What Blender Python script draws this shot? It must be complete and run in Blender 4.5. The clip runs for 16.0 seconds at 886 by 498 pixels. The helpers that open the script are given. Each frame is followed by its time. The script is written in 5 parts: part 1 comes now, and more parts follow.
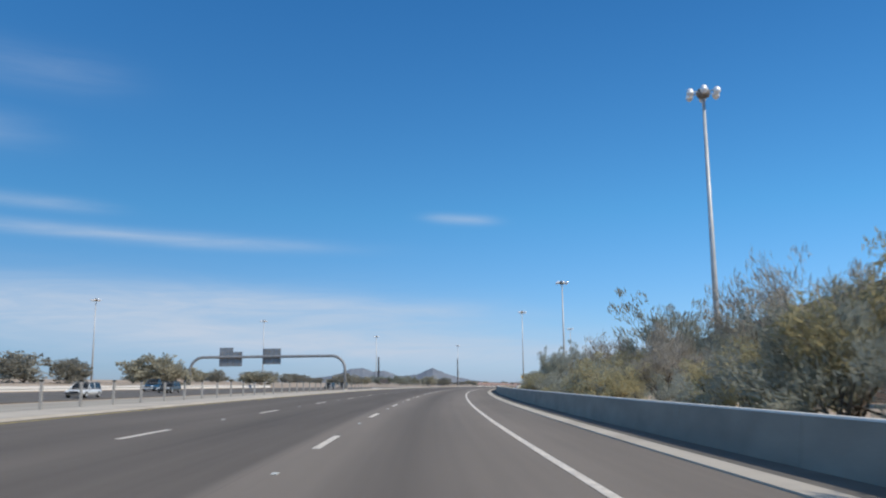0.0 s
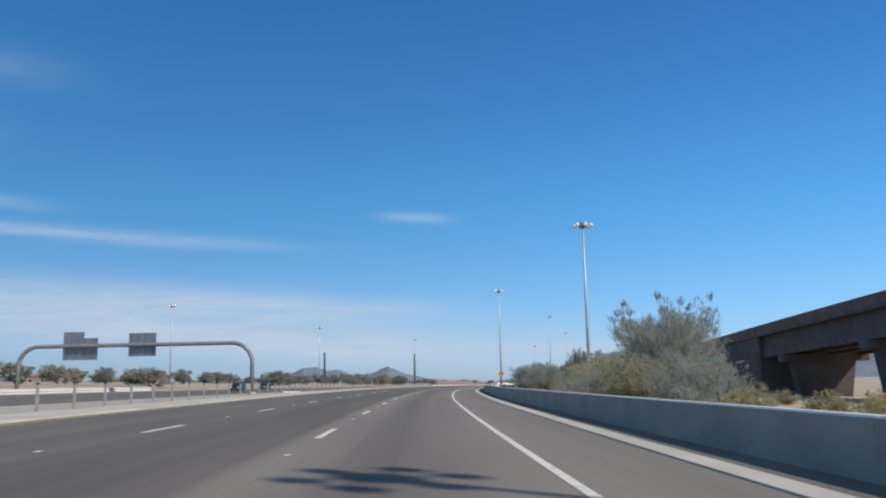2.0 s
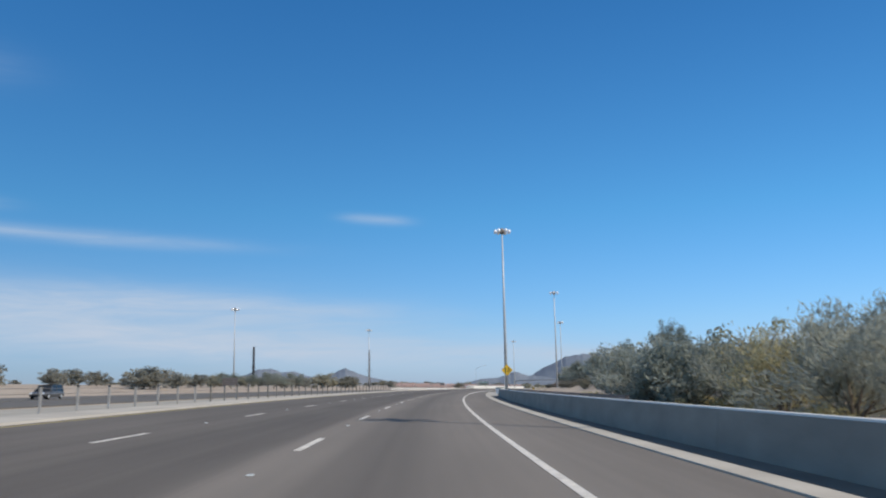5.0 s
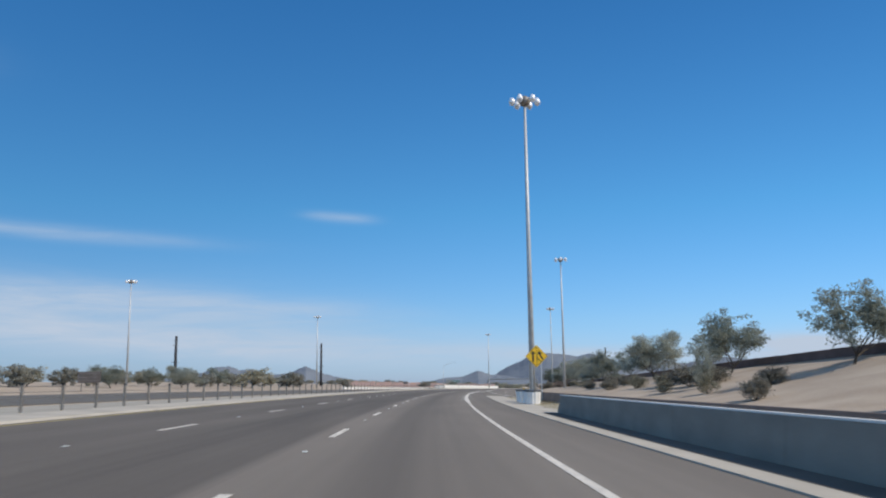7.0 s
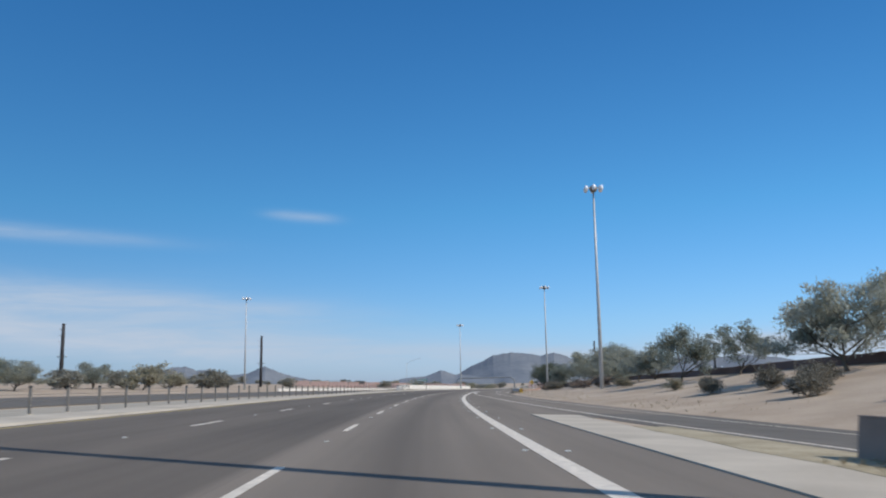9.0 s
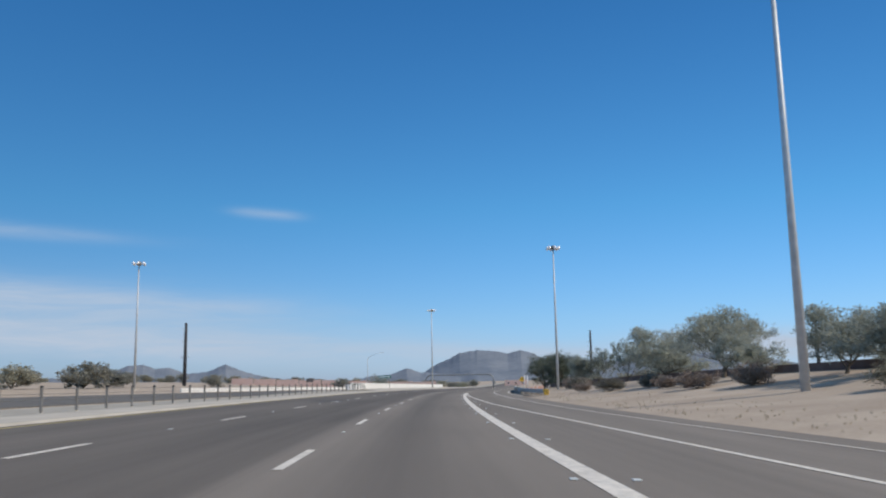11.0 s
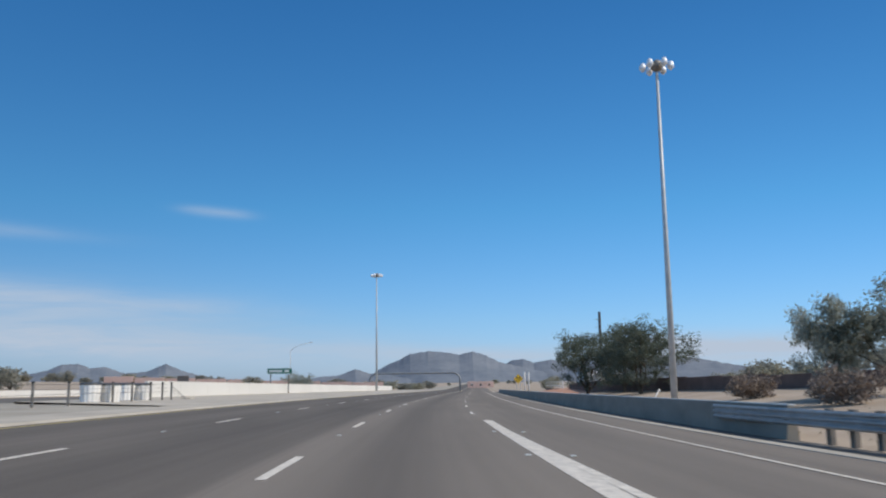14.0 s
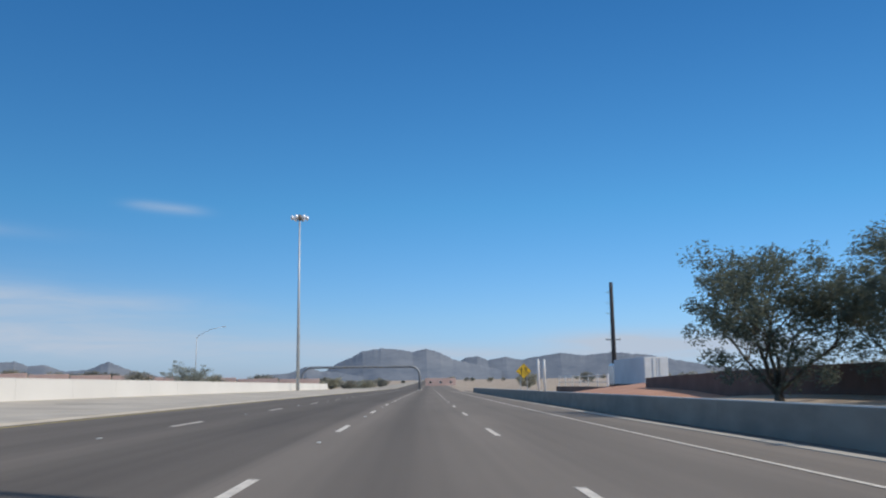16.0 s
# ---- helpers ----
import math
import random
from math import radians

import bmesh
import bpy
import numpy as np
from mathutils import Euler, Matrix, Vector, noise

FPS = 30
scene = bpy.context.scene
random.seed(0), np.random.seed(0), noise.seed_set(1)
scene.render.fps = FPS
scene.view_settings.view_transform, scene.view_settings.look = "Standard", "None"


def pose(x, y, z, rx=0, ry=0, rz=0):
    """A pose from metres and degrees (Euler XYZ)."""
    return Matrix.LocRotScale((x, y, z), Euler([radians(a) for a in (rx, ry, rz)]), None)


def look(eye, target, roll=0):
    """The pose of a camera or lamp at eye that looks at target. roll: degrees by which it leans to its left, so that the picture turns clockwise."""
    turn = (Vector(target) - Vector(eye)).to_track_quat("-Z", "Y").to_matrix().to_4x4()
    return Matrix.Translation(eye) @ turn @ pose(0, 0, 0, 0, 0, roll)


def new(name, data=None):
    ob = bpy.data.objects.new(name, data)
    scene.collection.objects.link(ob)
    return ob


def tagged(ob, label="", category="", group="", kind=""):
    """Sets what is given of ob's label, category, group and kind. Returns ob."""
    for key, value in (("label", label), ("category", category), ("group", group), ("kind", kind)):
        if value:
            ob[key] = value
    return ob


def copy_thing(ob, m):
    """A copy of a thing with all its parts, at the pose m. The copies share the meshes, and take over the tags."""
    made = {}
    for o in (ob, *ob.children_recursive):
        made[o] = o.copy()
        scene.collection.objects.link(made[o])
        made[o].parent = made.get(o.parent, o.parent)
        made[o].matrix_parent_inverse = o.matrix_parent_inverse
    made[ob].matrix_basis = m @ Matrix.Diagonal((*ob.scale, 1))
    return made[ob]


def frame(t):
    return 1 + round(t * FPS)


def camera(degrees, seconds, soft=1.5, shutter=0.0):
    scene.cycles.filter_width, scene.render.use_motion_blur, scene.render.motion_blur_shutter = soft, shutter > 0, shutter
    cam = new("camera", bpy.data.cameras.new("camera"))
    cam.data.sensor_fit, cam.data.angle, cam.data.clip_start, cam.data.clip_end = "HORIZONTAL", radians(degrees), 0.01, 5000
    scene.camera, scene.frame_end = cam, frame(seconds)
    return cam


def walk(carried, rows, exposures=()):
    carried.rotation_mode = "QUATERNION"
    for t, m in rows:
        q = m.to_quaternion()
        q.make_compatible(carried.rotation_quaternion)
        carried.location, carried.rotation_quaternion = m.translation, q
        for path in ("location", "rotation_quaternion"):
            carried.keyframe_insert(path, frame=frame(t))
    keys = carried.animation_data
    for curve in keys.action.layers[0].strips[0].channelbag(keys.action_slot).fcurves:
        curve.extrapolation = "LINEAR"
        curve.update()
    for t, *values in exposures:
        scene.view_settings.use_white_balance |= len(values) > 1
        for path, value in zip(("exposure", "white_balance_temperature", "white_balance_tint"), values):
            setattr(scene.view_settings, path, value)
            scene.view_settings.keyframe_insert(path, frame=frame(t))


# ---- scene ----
cam = camera(55.8, 16.0, soft=2.1, shutter=0.16)
# seconds, x, y, z, yaw, pitch, roll
PATH = [
    (0.0, 0.05, 0.00, 0.360, -1.24, 9.34, -0.51),
    (0.5, 0.01, 14.60, 0.443, -2.27, 9.34, -0.59),
    (1.0, 0.19, 29.20, 0.519, -3.16, 9.25, -0.75),
    (1.5, 0.58, 43.79, 0.588, -3.87, 9.26, -1.01),
    (2.0, 1.10, 58.36, 0.651, -4.37, 9.19, -1.06),
    (2.5, 1.78, 72.93, 0.710, -4.86, 9.18, -1.23),
    (3.0, 2.58, 87.49, 0.764, -5.31, 9.18, -1.29),
    (3.5, 3.49, 102.04, 0.815, -5.69, 9.19, -1.21),
    (4.0, 4.50, 116.57, 0.862, -6.11, 9.25, -1.27),
    (4.5, 5.61, 131.10, 0.905, -6.59, 9.27, -1.09),
    (5.0, 6.87, 145.61, 0.943, -7.12, 9.30, -0.95),
    (5.5, 8.26, 160.11, 0.977, -7.70, 9.31, -0.86),
    (6.0, 9.80, 174.57, 1.005, -8.31, 9.31, -0.77),
    (6.5, 11.51, 189.03, 1.027, -8.95, 9.26, -0.72),
    (7.0, 13.38, 203.45, 1.044, -9.62, 9.20, -0.65),
    (7.5, 15.42, 217.84, 1.054, -10.33, 9.17, -0.67),
    (8.0, 17.64, 232.20, 1.058, -11.01, 9.11, -0.74),
    (8.5, 20.04, 246.54, 1.056, -11.63, 9.11, -0.88),
    (9.0, 22.57, 260.86, 1.050, -12.20, 9.16, -0.87),
    (9.5, 25.23, 275.15, 1.038, -12.77, 9.13, -0.84),
    (10.0, 28.04, 289.42, 1.021, -13.34, 9.10, -0.88),
    (10.5, 30.99, 303.65, 1.000, -13.91, 9.05, -0.94),
    (11.0, 34.08, 317.87, 0.973, -14.55, 9.00, -0.99),
    (11.5, 37.34, 332.04, 0.941, -15.25, 9.08, -1.04),
    (12.0, 40.76, 346.18, 0.902, -15.96, 8.98, -0.90),
    (12.5, 44.34, 360.28, 0.858, -16.52, 8.96, -0.76),
    (13.0, 48.05, 374.35, 0.809, -16.96, 9.01, -1.21),
    (13.5, 51.88, 388.39, 0.756, -17.40, 9.06, -1.17),
    (14.0, 55.82, 402.40, 0.699, -17.90, 9.07, -0.67),
    (14.5, 59.90, 416.37, 0.637, -18.59, 9.02, -0.60),
    (15.0, 64.16, 430.29, 0.568, -19.42, 9.01, -0.60),
    (15.5, 68.63, 444.14, 0.492, -20.27, 8.93, -0.53),
    (16.0, 73.30, 457.94, 0.409, -21.09, 8.88, -0.81),
]


def aim(x, y, z, yaw, pitch, roll):
    """The camera's pose; yaw is to the left from +y."""
    a, b = radians(yaw), radians(pitch)
    way = Vector((-math.sin(a) * math.cos(b), math.cos(a) * math.cos(b), math.sin(b)))
    eye = Vector((x, y, z))
    return look(eye, eye + way * 50, roll)


walk(cam, [(t, aim(*row)) for t, *row in PATH], [(0.0, 0.07), (8.0, 0.0), (16.0, -0.08)])
# ---- light ----
SUN_AZIMUTH, SUN_HEIGHT = 127.2, 42.0  # clockwise from +y, above the horizon


def build_sky():
    world = bpy.data.worlds.new("sky")
    scene.world = world
    world.use_nodes = True
    nt = world.node_tree
    nt.nodes.clear()
    n, ln = nt.nodes.new, nt.links.new

    def val(op, a, b=None, clamp=False):
        m = n("ShaderNodeMath")
        m.operation, m.use_clamp = op, clamp
        for i, v in enumerate((a, b)):
            if v is None:
                continue
            if isinstance(v, (int, float)):
                m.inputs[i].default_value = v
            else:
                ln(v, m.inputs[i])
        return m.outputs[0]

    sky = n("ShaderNodeTexSky")
    sky.sky_type, sky.sun_disc = "NISHITA", False
    sky.sun_elevation, sky.sun_rotation = radians(SUN_HEIGHT), radians(-SUN_AZIMUTH)
    sky.altitude, sky.air_density, sky.dust_density, sky.ozone_density = 400, 1.0, 0.35, 2.2
    tc = n("ShaderNodeTexCoord")
    sep = n("ShaderNodeSeparateXYZ")
    ln(tc.outputs["Generated"], sep.inputs[0])
    x, y, z = sep.outputs
    el = val("MULTIPLY", val("ARCSINE", z), 57.2958)
    az = val("MULTIPLY", val("ARCTAN2", x, y), 57.2958)  # clockwise from +y
    # the deep clear blue of dry air, paler low down; warmer and brighter overhead
    ramp = n("ShaderNodeValToRGB")
    ln(val("DIVIDE", el, 90.0, True), ramp.inputs[0])
    r = ramp.color_ramp
    stops = [(0.0, SKY0), (0.045, SKY1), (0.13, SKY2), (0.33, SKY3), (0.5, SKY4), (0.85, SKY5)]
    while len(r.elements) < len(stops):
        r.elements.new(0.5)
    for e, (p, c) in zip(r.elements, stops):
        e.position, e.color = p, (*c, 1)
    tint = n("ShaderNodeMix")
    tint.data_type, tint.blend_type = "RGBA", "MULTIPLY"
    tint.inputs[0].default_value = 1
    ln(sky.outputs[0], tint.inputs[6])
    ln(ramp.outputs[0], tint.inputs[7])
    # thin high cloud: streaks along the horizon, broken up by noise
    comb = n("ShaderNodeCombineXYZ")
    ln(val("MULTIPLY", az, 0.055), comb.inputs[0])
    ln(val("MULTIPLY", el, 0.45), comb.inputs[1])
    nz = n("ShaderNodeTexNoise")
    nz.inputs["Scale"].default_value, nz.inputs["Detail"].default_value, nz.inputs["Roughness"].default_value = 2.0, 9, 0.66
    nz.inputs["Distortion"].default_value = 0.5
    ln(comb.outputs[0], nz.inputs["Vector"])
    broken = val("MULTIPLY", val("SUBTRACT", nz.outputs[0], 0.30), 2.6, True)
    total = None
    for a0, e0, wa, we, gain, skew in CLOUDS:
        u = val("DIVIDE", val("SUBTRACT", az, a0), wa)
        lift = val("MULTIPLY", val("SUBTRACT", az, a0), skew)
        v = val("DIVIDE", val("SUBTRACT", val("SUBTRACT", el, e0), lift), we)
        g = val("EXPONENT", val("MULTIPLY", val("ADD", val("POWER", val("ABSOLUTE", u), 3.0), val("POWER", val("ABSOLUTE", v), 2.0)), -1.0))
        g = val("MULTIPLY", g, gain)
        total = g if total is None else val("ADD", total, g)
    cover = val("MULTIPLY", total, val("ADD", val("MULTIPLY", broken, 0.6), 0.4), True)
    mix = n("ShaderNodeMix")
    mix.data_type = "RGBA"
    ln(cover, mix.inputs[0])
    ln(tint.outputs[2], mix.inputs[6])
    mix.inputs[7].default_value = (*CLOUD_WHITE, 1)
    bg = n("ShaderNodeBackground")
    ln(mix.outputs[2], bg.inputs[0])
    bg.inputs[1].default_value = 0.1
    out = n("ShaderNodeOutputWorld")
    ln(bg.outputs[0], out.inputs[0])


SKY0, SKY1, SKY2, SKY3 = (0.5, 0.68, 1.2), (0.51, 0.77, 1.13), (0.375, 0.88, 1.19), (0.265, 0.865, 1.32)
# SKY4, SKY5: unseen overhead sky, made warm and bright to soften blue shade
SKY4, SKY5 = (1.1, 1.18, 1.18), (2.0, 1.72, 1.3)
CLOUD_WHITE = (4.9, 5.8, 7.1)
# azimuth, height, half width, half depth (degrees), cover, slope
CLOUDS = [
    (2.56, 11.35, 2.29, 0.31, 0.55, -0.05),
    (-19.41, 9.78, 12.35, 0.44, 0.55, -0.03),
    (-25.58, 11.55, 4.41, 0.44, 0.35, -0.03),
    (-31.75, 15.87, 6.17, 1.06, 0.3, -0.03),
    (-26.46, 19.69, 6.17, 1.23, 0.16, -0.03),
    (-7.94, 5.44, 13.23, 0.88, 0.6, -0.04),
    (-26.46, 5.67, 14.11, 1.32, 0.42, -0.03),
    (-15.88, 4.29, 19.41, 2.65, 0.36, -0.05),
    (-10.58, 3.33, 26.46, 1.41, 0.62, -0.05),
    (7.06, 2.02, 26.46, 0.88, 0.45, -0.03),
    (28.23, 1.64, 14.11, 0.44, 0.6, -0.03),
    (36.61, 2.17, 7.94, 0.75, 1.6, -0.03),
    (70.0, 5.0, 16.0, 1.5, 0.5, 0.0),
    (-100.0, 8.0, 40.0, 3.0, 0.5, 0.0),
    (170.0, 9.0, 40.0, 3.0, 0.5, 0.0)]
build_sky()
sun = new("sun", bpy.data.lights.new("sun", "SUN"))
sun.data.energy, sun.data.angle, sun.data.color = 3.8, radians(0.53), (1.0, 0.93, 0.83)
a_, h_ = radians(SUN_AZIMUTH), radians(SUN_HEIGHT)
sun.matrix_world = look((0, 0, 60), (-math.sin(a_) * math.cos(h_) * 50, -math.cos(a_) * math.cos(h_) * 50, 60 - math.sin(h_) * 50))


# ---- the road's line: station s along it, offset e to its right, both in survey units ----
LONG, SIZE = 1.030, 0.9085  # metres to a unit along the road; across it, upwards and in things
TURN = LONG / SIZE
HEADING = [0.77, -1.31, -2.69, -3.82, -4.74, -5.89, -7.25, -8.78, -10.35, -11.69, -12.93, -14.29, -15.81, -17.03, -18.11, -19.8, -21.7]
STEP = 28.27


def road_line():
    k, n = np.radians(HEADING) / TURN, len(HEADING)
    a = np.eye(n) * 4 + np.eye(n, k=1) + np.eye(n, k=-1)
    a[0], a[-1] = np.eye(n)[0], np.eye(n)[-1]
    d = np.zeros(n)
    d[1:-1] = 6 * (k[2:] - 2 * k[1:-1] + k[:-2])
    m = np.linalg.solve(a, d)
    s = np.arange(0, STEP * (n - 1), 1.0)
    i = (s / STEP).astype(int)
    u = s / STEP - i
    h = (1 - u) * k[i] + u * k[i + 1] - u * (1 - u) * ((2 - u) * m[i] + (1 + u) * m[i + 1]) / 6
    tail = np.maximum(h[-1] - np.arange(1, 5200) * radians(0.015) / TURN, radians(-22.7) / TURN)
    h = np.concatenate([np.full(400, h[0]), h, tail])
    s = np.arange(len(h)) - 400.0
    mid = np.concatenate([[h[0]], (h[1:] + h[:-1]) / 2])
    x, y = np.cumsum(-np.sin(mid)) * LONG, np.cumsum(np.cos(mid)) * LONG
    x, y = x - x[400], y - y[400]
    off = np.interp(s, [0, 14, 110, 215, 367, 450], [-1.85, -1.87, -2.35, -2.05, -2.0, -2.1]) * SIZE
    return s, x + np.cos(h) * off, y + np.sin(h) * off, h


RS, RX, RY, RH = road_line()
MEAN = radians(-12) / TURN
FALL, FALL_AXIS, FALL_X, FALL_Y = 0.03492, radians(-9.262), 16.40, 236.25  # the whole site falls gently to the right


def heading(s):
    return float(np.interp(s, RS, RH))


def fall(x, y):
    u = (x - FALL_X) * math.cos(FALL_AXIS) + (y - FALL_Y) * math.sin(FALL_AXIS)
    return -FALL * float(np.interp(u, [-700, -115, 62, 420], [0, -115, 62, 0]))


def W(s, e, z=0.0):
    """The place at station s, e to the right of the lane line, z above the site's slope."""
    h, near = heading(s), max(-320.0, min(320.0, e))
    x = np.interp(s, RS, RX) + SIZE * (math.cos(h) * near + math.cos(MEAN) * (e - near))
    y = np.interp(s, RS, RY) + SIZE * (math.sin(h) * near + math.sin(MEAN) * (e - near))
    return Vector((x, y, z * SIZE + fall(x, y)))


def M(s, e, z=0.0, turn=0.0):
    """An upright pose there: +y along the road, in survey units."""
    return Matrix.Translation(W(s, e, z)) @ Matrix.Rotation(heading(s) + radians(turn), 4, "Z") @ Matrix.Scale(SIZE, 4)


def table(*pairs):
    a, b = zip(*pairs)
    return lambda v: float(np.interp(v, a, b))


parapet_e = table((0, 46), (205, 45), (240, 41), (272, 37.5), (300, 34.5), (340, 31), (380, 29), (420, 29.5), (450, 28.6), (490, 22.2), (511, 19.7), (600, 22))
parapet_z = table((60, 13), (100, 11.5), (205, 7.7), (240, 6.2), (272, 5.2), (300, 4.4), (340, 3.5), (380, 3.15), (420, 3.0), (450, 2.8), (490, 2.7), (515, 2.1), (600, 1.6))
parapet_h = table((212, 1.05), (300, 0.9), (350, 0.68), (420, 0.72), (450, 1.1), (480, 1.5), (520, 1.75), (600, 1.75))
ramp_left = table((150, 19), (268, 11.9), (290, 10.1), (337, 7.5), (349, 6.7), (355, 6.25), (363, 5.8), (377, 5.4), (387, 5.05), (404, 4.75), (425, 4.4))  # its white edge line
ramp_right = table((150, 25), (285, 14.6), (340, 10.8), (359, 9.75), (370, 9.45), (380, 9.15), (394, 8.9), (410, 8.65), (467, 8.35), (5000, 8.35))
asphalt_right = table((-400, 6.45), (60, 6.5), (128, 6.9), (289, 6.75), (290, 16.0), (340, 12.7), (370, 11.6), (394, 11.4), (415, 10.75), (5000, 10.75))
slope_foot = table((0, 24), (235, 21), (285, 16.0), (340, 12.7), (370, 11.6), (400, 12.3), (420, 12.4), (600, 12.4))


def ground_z(s, e):
    if e < -8.4:
        z = float(np.interp(-e, [8.4, 11, 16, 27, 31, 50, 56, 70, 120, 400], [0, -0.1, -0.35, -1.15, -1.3, -1.3, -1.1, -0.9, -0.7, -0.7]))
        near = float(np.interp(s, [380, 440], [0, 1]))
        if e > -22:
            z *= 1 - near
        return z
    if e <= 8.0:
        return -0.15
    foot, ep = slope_foot(s), parapet_e(s)
    rise = float(np.interp(s, [150, 250], [0, 1]))
    if e <= foot:
        return float(np.interp(e, [8.0, 12.0], [0.0, 0.12])) if s < 232 else -0.02
    if e <= ep:
        u = (e - foot) / (ep - foot)
        return 0.1 + rise * u ** 1.35 * (parapet_z(s) - parapet_h(s) - 0.05)
    return float(np.interp(e, [ep, ep + 12, ep + 90, 400], [0.1 + rise * (parapet_z(s) - parapet_h(s) - 0.05), 0.1 + rise * (parapet_z(s) - parapet_h(s) - 0.25), 0.2, -0.7]))
# ---- materials ----
def nodes_of(name):
    m = bpy.data.materials.new(name)
    m.use_nodes = True
    nt = m.node_tree
    return m, nt, nt.nodes["Principled BSDF"]


def surface(name, a, b, scale=3.0, rough=0.8, metal=0.0, bump=0.3, fine=40.0, spread=0.0, stretch=(1, 1, 1), fine_gain=0.35):
    """A procedural surface: two colours mixed at a coarse and a fine scale, with relief."""
    m, nt, bsdf = nodes_of(name)
    n, ln = nt.nodes.new, nt.links.new
    geo = n("ShaderNodeNewGeometry")
    mp = n("ShaderNodeMapping")
    mp.inputs["Scale"].default_value = stretch
    ln(geo.outputs["Position"], mp.inputs[0])
    big, small = n("ShaderNodeTexNoise"), n("ShaderNodeTexNoise")
    big.inputs["Scale"].default_value, big.inputs["Detail"].default_value = scale, 5
    small.inputs["Scale"].default_value, small.inputs["Detail"].default_value = fine, 3
    ln(mp.outputs[0], big.inputs["Vector"])
    ln(mp.outputs[0], small.inputs["Vector"])
    add = n("ShaderNodeMath")
    add.operation = "MULTIPLY_ADD"
    ln(small.outputs[0], add.inputs[0])
    add.inputs[1].default_value = fine_gain
    ln(big.outputs[0], add.inputs[2])
    ramp = n("ShaderNodeValToRGB")
    ramp.color_ramp.elements[0].position, ramp.color_ramp.elements[1].position = 0.35 + fine_gain * 0.3, 0.65 + fine_gain * 0.7
    ramp.color_ramp.elements[0].color, ramp.color_ramp.elements[1].color = (*a, 1), (*b, 1)
    ln(add.outputs[0], ramp.inputs[0])
    colour = ramp.outputs[0]
    if spread:
        info = n("ShaderNodeObjectInfo")
        hsv = n("ShaderNodeHueSaturation")
        mr = n("ShaderNodeMapRange")
        mr.inputs[3].default_value, mr.inputs[4].default_value = 1 - spread, 1 + spread
        ln(info.outputs["Random"], mr.inputs[0])
        ln(mr.outputs[0], hsv.inputs["Value"])
        ln(colour, hsv.inputs["Color"])
        colour = hsv.outputs[0]
    ln(colour, bsdf.inputs["Base Color"])
    bsdf.inputs["Roughness"].default_value, bsdf.inputs["Metallic"].default_value = rough, metal
    if bump:
        bp = n("ShaderNodeBump")
        bp.inputs["Strength"].default_value, bp.inputs["Distance"].default_value = bump, 0.02
        ln(add.outputs[0], bp.inputs["Height"])
        ln(bp.outputs[0], bsdf.inputs["Normal"])
    return m


def asphalt_surface():
    """Old asphalt: fine stones, a darker left half beyond the paving joint, polished wheel paths, long stains."""
    m, nt, bsdf = nodes_of("asphalt")
    n, ln = nt.nodes.new, nt.links.new
    uv = n("ShaderNodeUVMap")
    sep = n("ShaderNodeSeparateXYZ")
    ln(uv.outputs[0], sep.inputs[0])

    def val(op, a, b=None, c=None, clamp=False):
        q = n("ShaderNodeMath")
        q.operation, q.use_clamp = op, clamp
        for i, v in enumerate((a, b, c)):
            if v is None:
                continue
            if isinstance(v, (int, float)):
                q.inputs[i].default_value = v
            else:
                ln(v, q.inputs[i])
        return q.outputs[0]

    def noise_at(sx, sy, scale, detail):
        mp = n("ShaderNodeMapping")
        mp.inputs["Scale"].default_value = (sx, sy, 1)
        ln(uv.outputs[0], mp.inputs[0])
        t = n("ShaderNodeTexNoise")
        t.inputs["Scale"].default_value, t.inputs["Detail"].default_value = scale, detail
        ln(mp.outputs[0], t.inputs["Vector"])
        return t.outputs[0]

    stones, patches, streaks = noise_at(1, 1, 55, 2), noise_at(0.45, 0.07, 1.0, 5), noise_at(2.2, 0.02, 1.2, 2)
    e = sep.outputs[0]
    left = val("MULTIPLY_ADD", e, -4.0, -1.3, True)
    lane = val("SINE", val("MULTIPLY_ADD", e, 3.14159, 1.2))
    v = val("MULTIPLY_ADD", stones, 0.06, 0.134)
    v = val("ADD", v, val("MULTIPLY", val("SUBTRACT", patches, 0.5), 0.075))
    v = val("ADD", v, val("MULTIPLY", val("SUBTRACT", streaks, 0.5), 0.04))
    v = val("ADD", v, val("MULTIPLY", lane, 0.006))
    v = val("SUBTRACT", v, val("MULTIPLY", left, 0.052))
    for mid, width, depth in ((1.75, 0.85, 0.052), (-2.1, 0.8, 0.02), (6.3, 0.8, 0.02)):  # oil-darkened lane middles
        u = val("DIVIDE", val("SUBTRACT", e, mid), width)
        v = val("SUBTRACT", v, val("MULTIPLY", val("EXPONENT", val("MULTIPLY", val("MULTIPLY", u, u), -1.0)), val("MULTIPLY", val("ADD", patches, 0.5), depth)))
    seam = val("LESS_THAN", val("ABSOLUTE", val("ADD", e, 0.33)), 0.02)
    v = val("SUBTRACT", v, val("MULTIPLY", seam, 0.015))
    comb = n("ShaderNodeCombineColor")
    ln(val("MULTIPLY", v, 1.235), comb.inputs[0])
    ln(val("MULTIPLY", v, 1.06), comb.inputs[1])
    ln(val("MULTIPLY", v, 0.885), comb.inputs[2])
    ln(comb.outputs[0], bsdf.inputs["Base Color"])
    bsdf.inputs["Roughness"].default_value = 0.85
    bsdf.inputs["Specular IOR Level"].default_value = 0.3
    bp = n("ShaderNodeBump")
    bp.inputs["Strength"].default_value, bp.inputs["Distance"].default_value = 0.4, 0.01
    ln(stones, bp.inputs["Height"])
    ln(bp.outputs[0], bsdf.inputs["Normal"])
    return m


